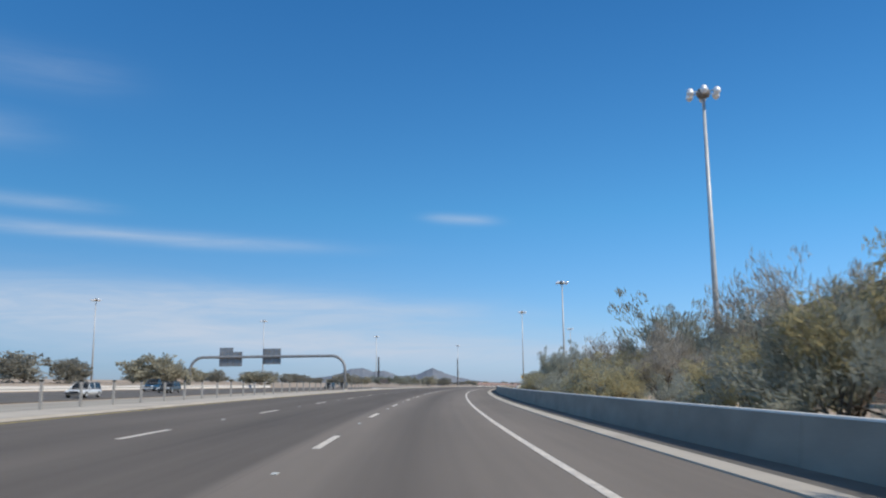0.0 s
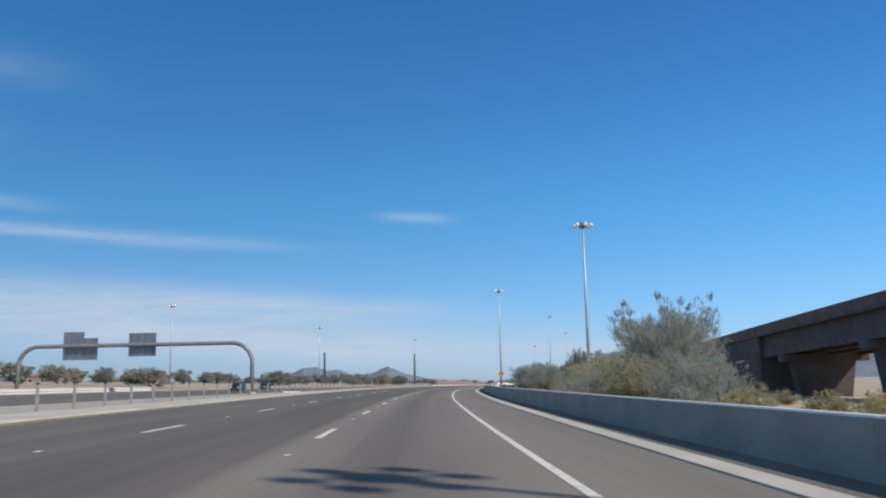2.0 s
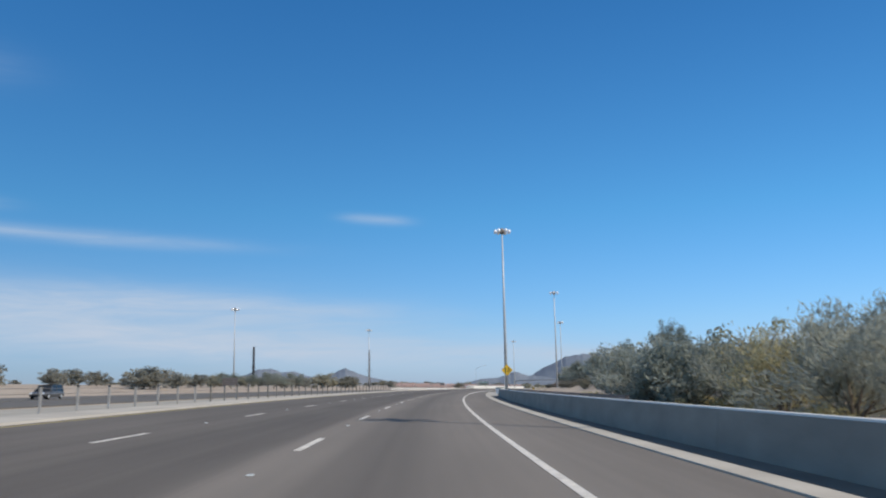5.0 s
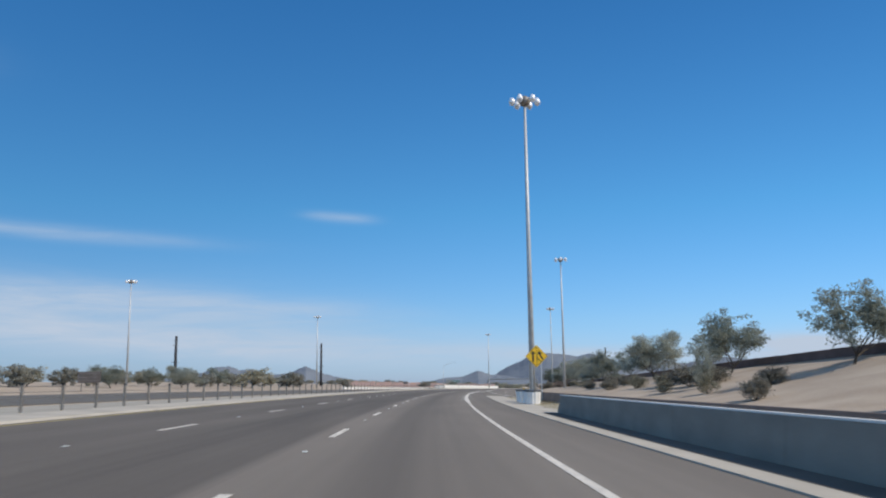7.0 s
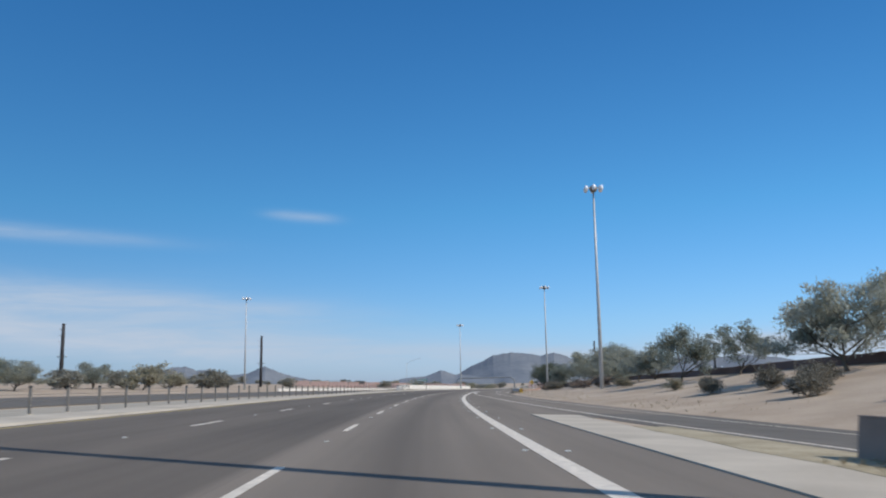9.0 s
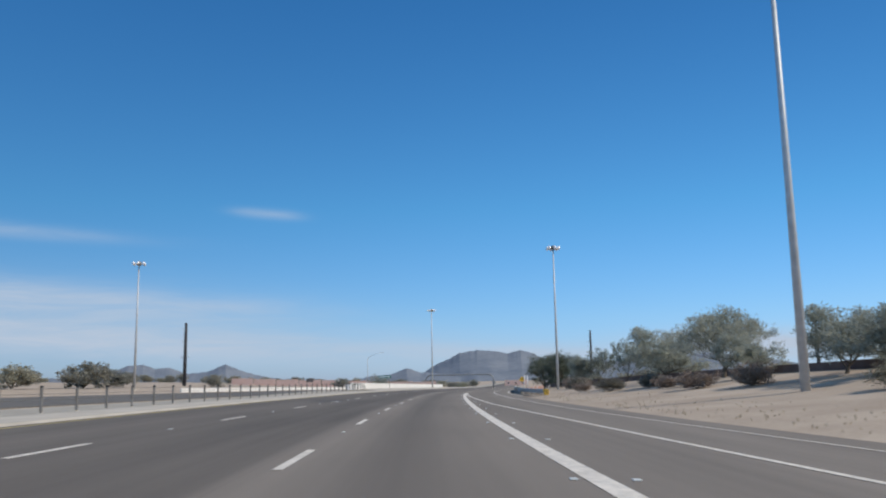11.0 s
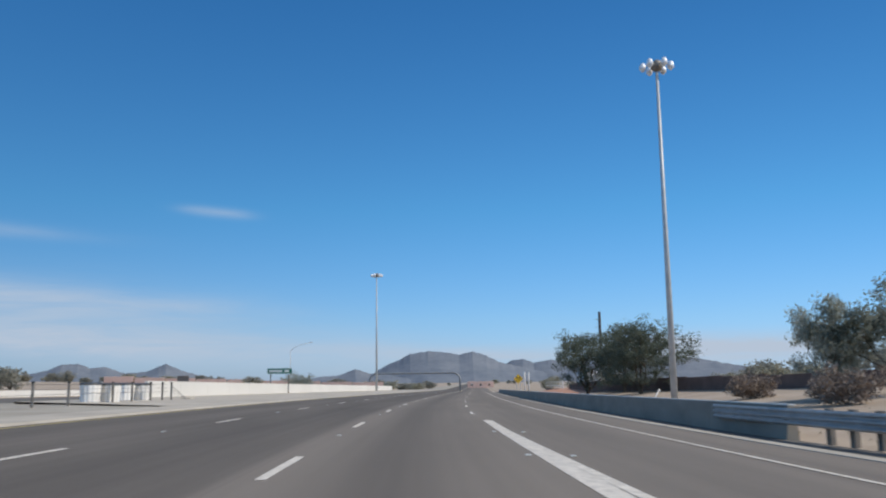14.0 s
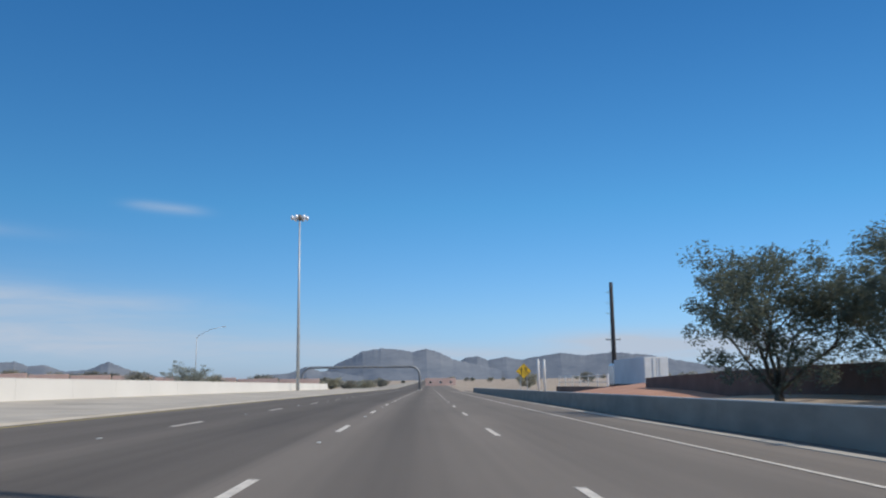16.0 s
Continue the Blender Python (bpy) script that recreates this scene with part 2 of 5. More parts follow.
def leaf_surface(name, a, b, glow=0.45):
    m, nt, bsdf = nodes_of(name)
    n, ln = nt.nodes.new, nt.links.new
    geo, info = n("ShaderNodeNewGeometry"), n("ShaderNodeObjectInfo")
    add = n("ShaderNodeMath")
    add.operation = "MULTIPLY_ADD"
    ln(info.outputs["Random"], add.inputs[0])
    add.inputs[1].default_value = 0.45
    half = n("ShaderNodeMath")
    half.operation = "MULTIPLY"
    half.inputs[1].default_value = 0.55
    ln(geo.outputs["Random Per Island"], half.inputs[0])
    ln(half.outputs[0], add.inputs[2])
    ramp = n("ShaderNodeValToRGB")
    ramp.color_ramp.elements[0].color, ramp.color_ramp.elements[1].color = (*a, 1), (*b, 1)
    ln(add.outputs[0], ramp.inputs[0])
    ln(ramp.outputs[0], bsdf.inputs["Base Color"])
    bsdf.inputs["Roughness"].default_value = 0.65
    tr, mx = n("ShaderNodeBsdfTranslucent"), n("ShaderNodeMixShader")
    ln(ramp.outputs[0], tr.inputs[0])
    mx.inputs[0].default_value = glow
    ln(bsdf.outputs[0], mx.inputs[1])
    ln(tr.outputs[0], mx.inputs[2])
    ln(mx.outputs[0], nt.nodes["Material Output"].inputs[0])
    return m


ASPHALT = asphalt_surface()
PAINT = surface("road_paint", (0.5, 0.45, 0.38), (0.84, 0.76, 0.65), 6, 0.6, bump=0.15, fine=60)
YELLOW_PAINT = surface("yellow_road_paint", (0.42, 0.33, 0.1), (0.6, 0.48, 0.16), 4, 0.6, bump=0.15)
CONCRETE = surface("concrete", (0.39, 0.345, 0.285), (0.53, 0.475, 0.395), 0.5, 0.9, fine=18)
# WALL is darkened for the wall's shaded side; WHITE_WALL copings paint its sunlit top
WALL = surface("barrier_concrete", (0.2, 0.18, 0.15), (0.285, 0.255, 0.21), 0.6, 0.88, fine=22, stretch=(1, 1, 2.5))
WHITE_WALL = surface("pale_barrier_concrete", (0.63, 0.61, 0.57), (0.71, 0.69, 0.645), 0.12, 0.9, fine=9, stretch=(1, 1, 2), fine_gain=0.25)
DIRT = surface("desert_ground", (0.32, 0.245, 0.178), (0.48, 0.39, 0.3), 0.22, 0.97, bump=0.6, fine=7, fine_gain=0.5)
GRAVEL = surface("median_gravel", (0.3, 0.265, 0.215), (0.43, 0.39, 0.325), 0.35, 0.97, bump=0.6, fine=14, fine_gain=0.5)
GORE = surface("dry_grass_soil", (0.24, 0.2, 0.125), (0.43, 0.37, 0.26), 0.9, 0.97, bump=0.6, fine=12, fine_gain=0.6)
OLD_ASPHALT = surface("old_asphalt", (0.1, 0.088, 0.075), (0.15, 0.135, 0.115), 0.5, 0.9, fine=30)
STEEL = surface("galvanised_steel", (0.42, 0.43, 0.43), (0.55, 0.56, 0.56), 2.0, 0.5, 0.25, bump=0.05)
PALE_STEEL = surface("weathered_zinc", (0.3, 0.285, 0.26), (0.42, 0.4, 0.37), 3.0, 0.65, 0.3, bump=0.1)
PIPE_STEEL = surface("grey_pipe_steel", (0.2, 0.205, 0.21), (0.28, 0.285, 0.29), 1.5, 0.55, 0.3, bump=0.05)
RAIL_STEEL = surface("galvanised_rail", (0.3, 0.31, 0.31), (0.44, 0.45, 0.45), 2.0, 0.55, 0.25, bump=0.08)
DULL_STEEL = surface("dull_steel", (0.17, 0.155, 0.135), (0.29, 0.265, 0.235), 3.0, 0.6, 0.5, bump=0.1)
LAMP = surface("lamp_aluminium", (0.8, 0.8, 0.8), (0.92, 0.92, 0.92), 3.0, 0.3, 0.25, bump=0.0)
LENS = surface("lamp_glass", (0.75, 0.78, 0.8), (0.85, 0.88, 0.9), 3.0, 0.1, 0.0, bump=0.0)
RUST = surface("weathering_steel", (0.03, 0.03, 0.034), (0.055, 0.053, 0.056), 1.5, 0.8, 0.2)
BROWN = surface("brown_parapet", (0.10, 0.062, 0.05), (0.16, 0.1, 0.08), 0.8, 0.9)
RAMPWALL = surface("brown_barrier", (0.2, 0.15, 0.12), (0.28, 0.21, 0.17), 0.7, 0.9, stretch=(1, 1, 2.5))
BRIDGE = surface("bridge_concrete", (0.075, 0.056, 0.05), (0.12, 0.092, 0.08), 0.5, 0.9)
TANWALL = surface("tan_concrete", (0.3, 0.23, 0.17), (0.4, 0.31, 0.24), 0.5, 0.9)
PINK = surface("pink_stucco", (0.58, 0.38, 0.31), (0.68, 0.47, 0.39), 0.4, 0.92)
ORANGE = surface("red_soil", (0.42, 0.21, 0.13), (0.55, 0.3, 0.2), 0.5, 0.95, bump=0.5)
TRAILER_SIDE = surface("shaded_trailer_white", (0.5, 0.52, 0.54), (0.62, 0.64, 0.66), 0.3, 0.9)
ROOF = surface("roof_tiles", (0.25, 0.17, 0.13), (0.36, 0.25, 0.19), 1.0, 0.9)
BARREL = surface("white_plastic", (0.7, 0.68, 0.64), (0.82, 0.8, 0.76), 1.5, 0.45, bump=0.05)
LID = surface("dark_lid", (0.045, 0.05, 0.052), (0.075, 0.08, 0.085), 3, 0.5, bump=0.05)
BLACK = surface("black_plastic", (0.012, 0.012, 0.012), (0.03, 0.03, 0.03), 4, 0.5, bump=0.05)
SIGN_YELLOW = surface("yellow_sheeting", (0.86, 0.5, 0.015), (0.92, 0.56, 0.03), 3, 0.4, bump=0.0)
SIGN_GREEN = surface("green_sheeting", (0.005, 0.11, 0.075), (0.01, 0.14, 0.1), 3, 0.4, bump=0.0)
SIGN_BROWN = surface("brown_sign_back", (0.1, 0.085, 0.08), (0.15, 0.13, 0.12), 1.0, 0.7, bump=0.05)
SIGN_BACK = surface("sign_back", (0.2, 0.21, 0.22), (0.3, 0.31, 0.32), 0.8, 0.5, 0.5, bump=0.05)
LETTER = surface("white_sheeting", (0.6, 0.62, 0.6), (0.7, 0.72, 0.7), 3, 0.5, bump=0.0)
BARK = surface("bark", (0.07, 0.055, 0.04), (0.14, 0.11, 0.08), 4, 0.95, bump=0.6, spread=0.2)
LEAF_OLIVE = leaf_surface("olive_leaves", (0.32, 0.285, 0.16), (0.56, 0.5, 0.3), 0.6)
LEAF_TWIG = leaf_surface("bare_twigs", (0.27, 0.245, 0.2), (0.47, 0.43, 0.36), 0.35)
LEAF_STRAW = leaf_surface("straw_leaves", (0.3, 0.26, 0.12), (0.5, 0.44, 0.24))
LEAF_GREY = leaf_surface("grey_green_leaves", (0.265, 0.28, 0.23), (0.47, 0.48, 0.405), 0.6)
LEAF_DARK = leaf_surface("dark_green_leaves", (0.18, 0.2, 0.168), (0.37, 0.395, 0.33), 0.55)
# LEAF_FAR's grey lift is distance haze put into the leaf colours
LEAF_FAR = leaf_surface("hazed_far_leaves", (0.22, 0.215, 0.178), (0.38, 0.37, 0.31), 0.5)
LEAF_PALE = leaf_surface("pale_leaves", (0.27, 0.26, 0.195), (0.44, 0.42, 0.325), 0.5)
LEAF_DEEP = leaf_surface("deep_green_leaves", (0.09, 0.11, 0.082), (0.21, 0.23, 0.17), 0.5)
LEAF_BRUSH = leaf_surface("dark_brush", (0.13, 0.12, 0.09), (0.25, 0.23, 0.185), 0.35)
LEAF_SAGE = leaf_surface("sage_leaves", (0.17, 0.16, 0.115), (0.31, 0.285, 0.205), 0.4)
LEAF_HAY = leaf_surface("hay", (0.33, 0.275, 0.18), (0.5, 0.43, 0.3), 0.3)
LEAF_DRY = leaf_surface("dry_brush", (0.19, 0.145, 0.115), (0.33, 0.26, 0.21), 0.25)
# distance haze is mixed into the rock's colour as pale blue-grey
HAZED_ROCK = surface("hazed_far_rock", (0.115, 0.14, 0.178), (0.185, 0.205, 0.235), 0.006, 1.0, bump=0.0, fine=0.04, fine_gain=0.6, stretch=(1, 1, 3))
GLASS = surface("dark_car_glass", (0.01, 0.012, 0.014), (0.02, 0.022, 0.025), 1, 0.08, bump=0.0)
TYRE = surface("tyre_rubber", (0.012, 0.012, 0.012), (0.025, 0.025, 0.025), 6, 0.85)


# ---- mesh helpers ----
def mesh_of(name, bm, material, smooth=False):
    me = bpy.data.meshes.new(name)
    bmesh.ops.recalc_face_normals(bm, faces=bm.faces)
    bm.to_mesh(me)
    bm.free()
    me.materials.append(material)
    if smooth:
        me.polygons.foreach_set("use_smooth", [True] * len(me.polygons))
    return me


def raw_mesh(name, verts, faces, material, smooth=False):
    me = bpy.data.meshes.new(name)
    me.from_pydata([tuple(v) for v in verts], [], faces)
    me.materials.append(material)
    if smooth:
        me.polygons.foreach_set("use_smooth", [True] * len(me.polygons))
    return me


def part(name, bm, material, parent, label="", smooth=False, at=None):
    me = bm if isinstance(bm, bpy.types.Mesh) else mesh_of(name, bm, material, smooth)
    ob = new(name, me)
    ob.parent = parent
    if at is not None:
        ob.matrix_local = at
    return tagged(ob, label)


def thing(name, m, label, category, group="", kind=""):
    ob = new(name)
    ob.empty_display_size = 0.3
    ob.matrix_world = m
    return tagged(ob, label, category, group, kind)


def box(bm, x0, y0, z0, x1, y1, z1, bevel=0.0):
    r = bmesh.ops.create_cube(bm, size=1.0, matrix=Matrix.Translation(((x0 + x1) / 2, (y0 + y1) / 2, (z0 + z1) / 2)) @ Matrix.Diagonal((x1 - x0, y1 - y0, z1 - z0, 1)))
    if bevel:
        ed = list({e for v in r["verts"] for e in v.link_edges})
        bmesh.ops.bevel(bm, geom=ed, offset=bevel, segments=1, affect="EDGES")
    return bm


def tube(bm, points, radii, sides=8, caps=True):
    """A tapered tube along points."""
    rings, prev = [], None
    for i, p in enumerate(points):
        p = Vector(p)
        d = (Vector(points[min(i + 1, len(points) - 1)]) - Vector(points[max(i - 1, 0)])).normalized()
        u = d.orthogonal().normalized() if prev is None else (prev - d * prev.dot(d)).normalized()
        prev, v = u, d.cross(u)
        rings.append([bm.verts.new(p + (u * math.cos(2 * math.pi * k / sides) + v * math.sin(2 * math.pi * k / sides)) * radii[i]) for k in range(sides)])
    for a, b in zip(rings, rings[1:]):
        for k in range(sides):
            bm.faces.new((a[k], a[(k + 1) % sides], b[(k + 1) % sides], b[k]))
    if caps:
        bm.faces.new(rings[0][::-1])
        bm.faces.new(rings[-1])
    return bm


def sweep(name, profile, stations, material, closed=True, shift=None, uv=False):
    """A mesh along the road: profile points (e, z), moved by shift(s) -> (e, z)."""
    verts, faces, n = [], [], len(profile)
    coords = []
    for s in stations:
        de, dz = shift(s) if shift else (0, 0)
        for e, z in profile:
            verts.append(W(s, e + de, z + dz))
            coords.append((e + de, s))
    m = n if closed else n - 1
    for i in range(len(stations) - 1):
        for k in range(m):
            a, b = i * n + k, i * n + (k + 1) % n
            faces.append((a, b, b + n, a + n))
    if closed:
        faces.append(tuple(range(n))[::-1])
        faces.append(tuple(range((len(stations) - 1) * n, len(stations) * n)))
    me = raw_mesh(name, verts, faces, material)
    if uv:
        lay = me.uv_layers.new(name="UVMap")
        for lp in me.loops:
            lay.data[lp.index].uv = coords[lp.vertex_index]
    return me


def stations(a, b, step):
    return [float(v) for v in np.linspace(a, b, max(2, int(round((b - a) / step)) + 1))]
# ---- ground and roads ----
def build_ground():
    ss = stations(-350, -60, 40) + stations(-50, 620, 4) + [640, 670, 700, 750, 800, 900, 1000, 1200, 1500, 2000, 2600, 3400, 4400]
    fixed = [-4200, -3000, -2000, -1300, -800, -500, -320, -220, -160, -120, -95, -80, -70, -62, -56, -50, -45, -38, -31, -27, -23, -19, -16, -13.5, -11, -8.41, -8.2, 0.0, 6.0]
    verts, faces = [], []
    for s in ss:
        foot, ep = slope_foot(s), parapet_e(s)
        right = [7.9, 8.05, 9.5, 10.6] + [11.0 + (foot - 11.0) * k for k in (0.1, 0.5, 1.0)]
        right += [foot + (ep - foot) * k for k in np.linspace(0.06, 1.0, 14)]
        right += [ep + 3, ep + 12, ep + 40, ep + 90, 220, 320, 500, 800, 1300, 2000, 3000, 4200]
        row = fixed + right
        for e in row:
            z = ground_z(s, e)
            if e > slope_foot(s) + 1 and e < 60 and 150 < s < 620 or -30 < e < -11:
                z += 0.10 * (noise.noise(Vector((s * 0.12, e * 0.16, 3))) + 0.5 * noise.noise(Vector((s * 0.4, e * 0.4, 9))))
            if e < 6.1 and e > -8.3:
                z = -0.2
            verts.append(W(s, e, z))
    n = len(row)
    mats = []
    for i in range(len(ss) - 1):
        for k in range(n - 1):
            a = i * n + k
            faces.append((a, a + 1, a + n + 1, a + n))
            mats.append(1 if -31 <= row[k] < -8.3 else 0)
    me = raw_mesh("ground", verts, faces, DIRT, smooth=True)
    me.materials.append(GRAVEL)
    me.polygons.foreach_set("material_index", mats)
    return tagged(new("ground", me), "tan desert soil and pale gravel beside the motorway", "ground", kind="structure")


build_ground()
ROAD_S = stations(-120, 640, 4) + [700, 800, 1000, 1300, 1700, 2300]
road = tagged(new("road", sweep("road", [(-8.4, -0.3), (-8.4, 0.0), (-4, 0.0), (0, 0.0), (4, 0.0), (6.3, 0.0)], ROAD_S, ASPHALT, False, uv=True)),
              "grey worn asphalt motorway curving gently to the right", "road", kind="structure")


def right_lane():
    """The shoulder, and past the gore the merging ramp's lane."""
    verts, faces, co = [], [], []
    ss = stations(-120, 640, 3) + [700, 800, 1000, 1300, 1700, 2300]
    for s in ss:
        for e, z in ((6.3, 0.0), (asphalt_right(s) if not 285 < s < 290.5 else 6.75 + 9.25 * (s - 285) / 5.5, 0.0), (asphalt_right(s) if not 285 < s < 290.5 else 6.75 + 9.25 * (s - 285) / 5.5, -0.3)):
            verts.append(W(s, e, z))
            co.append((e, s))
    for i in range(len(ss) - 1):
        for k in range(2):
            a = i * 3 + k
            faces.append((a, a + 1, a + 4, a + 3))
    me = raw_mesh("shoulder", verts, faces, ASPHALT)
    lay = me.uv_layers.new(name="UVMap")
    for lp in me.loops:
        lay.data[lp.index].uv = co[lp.vertex_index]
    return me


part("shoulder", right_lane(), None, road)
ramp_ss = stations(150, 292, 4)
ramp = tagged(new("road_ramp", sweep("ramp", [(0, -0.3), (0, 0.004), (1, 0.004), (1, -0.3)], ramp_ss, OLD_ASPHALT, True)), "grey asphalt ramp joining the motorway", "road", kind="structure")
rv = ramp.data.vertices
for i, s in enumerate(ramp_ss):
    lo, hi = ramp_left(s) - 0.9, ramp_right(s) + 1.6
    for k, (u, z) in enumerate(((lo, -0.3), (lo, 0.004), (hi, 0.004), (hi, -0.3))):
        rv[i * 4 + k].co = W(s, u, z)
opposite = tagged(new("road_opposite", sweep("opposite", [(-49, -1.6), (-49, -1.22), (-32, -1.22), (-32, -1.6)], stations(-150, 640, 6), OLD_ASPHALT, False)),
                  "grey asphalt of the opposite carriageway beyond the median", "road", kind="structure")


def stripe(name, left, width, a, b, parent=road, material=PAINT, z=0.006, step=4.0):
    f = left if callable(left) else (lambda s: left)
    ss = stations(a, b, step)
    return part(name, sweep(name, [(-width / 2, z), (width / 2, z)], ss, material, False, shift=lambda s: (f(s), 0)), None, parent)


edge_e = table((-60, 4.1), (110, 4.12), (200, 4.3), (255, 4.43), (425, 4.43))
stripe("edge_line", edge_e, 0.16, -60, 254)
stripe("wide_edge_line", edge_e, 0.37, 254, 425)
stripe("ramp_edge_line", ramp_left, 0.2, 262, 425, z=0.009)
stripe("ramp_outer_line", ramp_right, 0.14, 262, 700, z=0.01)
stripe("yellow_edge_line", -8.05, 0.12, -60, 700, material=YELLOW_PAINT)

dash_s = table((-5, -57.6), (0, 1.6), (1, 13.6), (4, 49.2), (9, 108.1), (12, 143.4), (18, 215.2), (23, 274.4), (28, 333.6), (32, 380.8), (35, 418.0), (38, 458.9), (40, 484.9), (60, 730))
left_e = table((0, -3.9), (60, -4.0), (133, -4.08), (265, -4.28), (370, -4.32), (410, -4.25), (470, -4.55), (700, -4.55))
for k in range(-4, 53):
    s0 = dash_s(k)
    for e, late in ((0.0, 0.0), (left_e(s0), 0.9)):
        a, b = s0 + late, s0 + 3.2 + late * 0.6
        part("lane_dash", sweep("lane_dash", [(e - 0.075, 0.006), (e + 0.075, 0.006)], [a, (a + b) / 2, b], PAINT, False), None, road)
        mid = s0 - 3.7
        bm = bmesh.new()
        box(bm, -0.05, -0.05, 0.0, 0.05, 0.05, 0.02, 0.01)
        part("reflector_stud", bm, LETTER, road, at=M(mid, e + 0.02, 0.002))
    if s0 > 426:
        part("lane_dash", sweep("lane_dash", [(4.07, 0.006), (4.22, 0.006)], [s0 - 0.3, s0 + 1.5, s0 + 3.0], PAINT, False), None, road)
for k in range(22):
    s0 = 262 + k * 7.4
    for e in (edge_e(s0) - 0.35, edge_e(s0) + 0.5):
        bm = bmesh.new()
        box(bm, -0.06, -0.055, 0.0, 0.06, 0.055, 0.022, 0.012)
        part("reflector_stud", bm, LETTER, road, at=M(s0, e, 0.002))

# concrete margins
tagged(new("pavement_left", sweep("pavement_left", [(-10.6, -0.25), (-10.6, 0.03), (-8.55, 0.06), (-8.41, 0.0), (-8.41, -0.25)], stations(-120, 640, 5), CONCRETE, False)),
       "pale concrete margin along the median", "pavement", kind="structure")
tagged(new("pavement_apron", sweep("apron", [(-18.0, -0.2), (-18.0, 0.06), (-10.6, 0.035), (-10.6, -0.2)], stations(432, 640, 5), CONCRETE, False)), "pale concrete apron before the white wall", "pavement", kind="structure")
tagged(new("pavement_right", sweep("gutter", [(0, -0.2), (0, 0.03), (0.48, 0.05), (0.5, -0.2)], stations(-120, 233.98, 4), CONCRETE, False, shift=lambda s: (asphalt_right(s), 0))),
       "pale concrete gutter strip at the foot of the wall", "pavement", kind="structure")
tagged(new("pavement_gutter", sweep("gutter_floor", [(0.5, -0.2), (0.502, 0.015), (1.75, 0.015), (1.75, -0.2)], stations(-120, 233.98, 4), OLD_ASPHALT, False, shift=lambda s: (asphalt_right(s), 0))),
       "dark asphalt gutter between the strip and the wall", "pavement", kind="structure")
gore_ss = stations(234, 288.5, 3)
gore = tagged(new("pavement_gore", sweep("gore", [(0, -0.2), (0, 0.03), (1, 0.04), (1, -0.2)], gore_ss, CONCRETE, False)), "worn pale concrete edge of the gore", "pavement", kind="structure")
gore_soil = tagged(new("ground_gore", sweep("gore_soil", [(0, -0.2), (0, 0.03), (1, 0.05), (1, -0.2)], stations(234, 279, 3), GORE, False)), "dry grass and soil between the two roads", "ground", kind="structure")
for ob, ss in ((gore, gore_ss), (gore_soil, stations(234, 279, 3))):
    for i, s in enumerate(ss):
        inner = 6.75
        outer = ramp_left(s) - 0.95
        mid = min(inner + 2.1 + 0.12 * math.sin(s * 0.9), outer)
        lo, hi = (inner, max(mid, inner + 0.05)) if ob is gore else (mid, max(outer, mid + 0.05))
        rise = 0.06 + 0.3 * max(0.0, min(1.0, (264 - s) / 18))
        zz = (-0.2, 0.03, 0.04, -0.2) if ob is gore else (-0.2, 0.045, rise, -0.2)
        for k, (u, z) in enumerate(zip((lo, lo, hi, hi), zz)):
            ob.data.vertices[i * 4 + k].co = W(s, u, z)
tagged(new("pavement_kerb", sweep("kerb", [(0, -0.2), (0, 0.02), (0.35, 0.04), (0.37, -0.2)], stations(400, 640, 4), CONCRETE, False, shift=lambda s: (asphalt_right(s), 0))),
       "pale concrete strip at the foot of the barrier", "pavement", kind="structure")


tagged(new("pavement_gutter_merge", sweep("gutter_floor", [(0.37, -0.2), (0.372, 0.012), (1.6, 0.012), (1.6, -0.2)], stations(400, 640, 4), OLD_ASPHALT, False, shift=lambda s: (asphalt_right(s), 0))),
       "dark asphalt gutter at the foot of the barrier", "pavement", kind="structure")


# ---- walls ----
def barrier(name, a, b, e, height, material, cap, label, foot=0.28, top=0.2, slab=6.0, base=0.0, lean=0.0):
    """A cast barrier in slabs, with a separate coping; a paler cap paints its sunlit top."""
    f = e if callable(e) else (lambda s: e)
    g = base if callable(base) else (lambda s: base)
    h = height if callable(height) else (lambda s: height)
    root = thing(name, M(a, f(a), 0), label, "wall", kind="structure")
    back = root.matrix_world.inverted()
    count = max(1, int(round((b - a) / slab)))
    for k in range(count):
        s0, s1 = a + (b - a) * k / count + 0.008, a + (b - a) * (k + 1) / count - 0.008
        ss = [s0, (s0 + s1) / 2, s1]
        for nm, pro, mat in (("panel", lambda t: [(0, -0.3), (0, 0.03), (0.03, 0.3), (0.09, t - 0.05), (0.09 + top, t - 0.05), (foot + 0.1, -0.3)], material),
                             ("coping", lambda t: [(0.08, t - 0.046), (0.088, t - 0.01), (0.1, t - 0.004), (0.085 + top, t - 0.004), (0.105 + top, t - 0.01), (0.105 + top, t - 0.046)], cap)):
            me = sweep(nm, pro(h((s0 + s1) / 2)), ss, mat, True, shift=lambda s: (f(s), g(s)))
            if lean and k == count - 1:  # the last slab's end leans back
                n_ = len(me.vertices) // 3
                for v in me.vertices[2 * n_:]:
                    v.co -= (W(s1, f(s1)) - W(s1 - lean, f(s1))) * max(0.0, (v.co.z - W(s1, f(s1)).z) / SIZE)
            ob = new(nm, me)
            ob.parent = root
            ob.matrix_parent_inverse = back
    return root


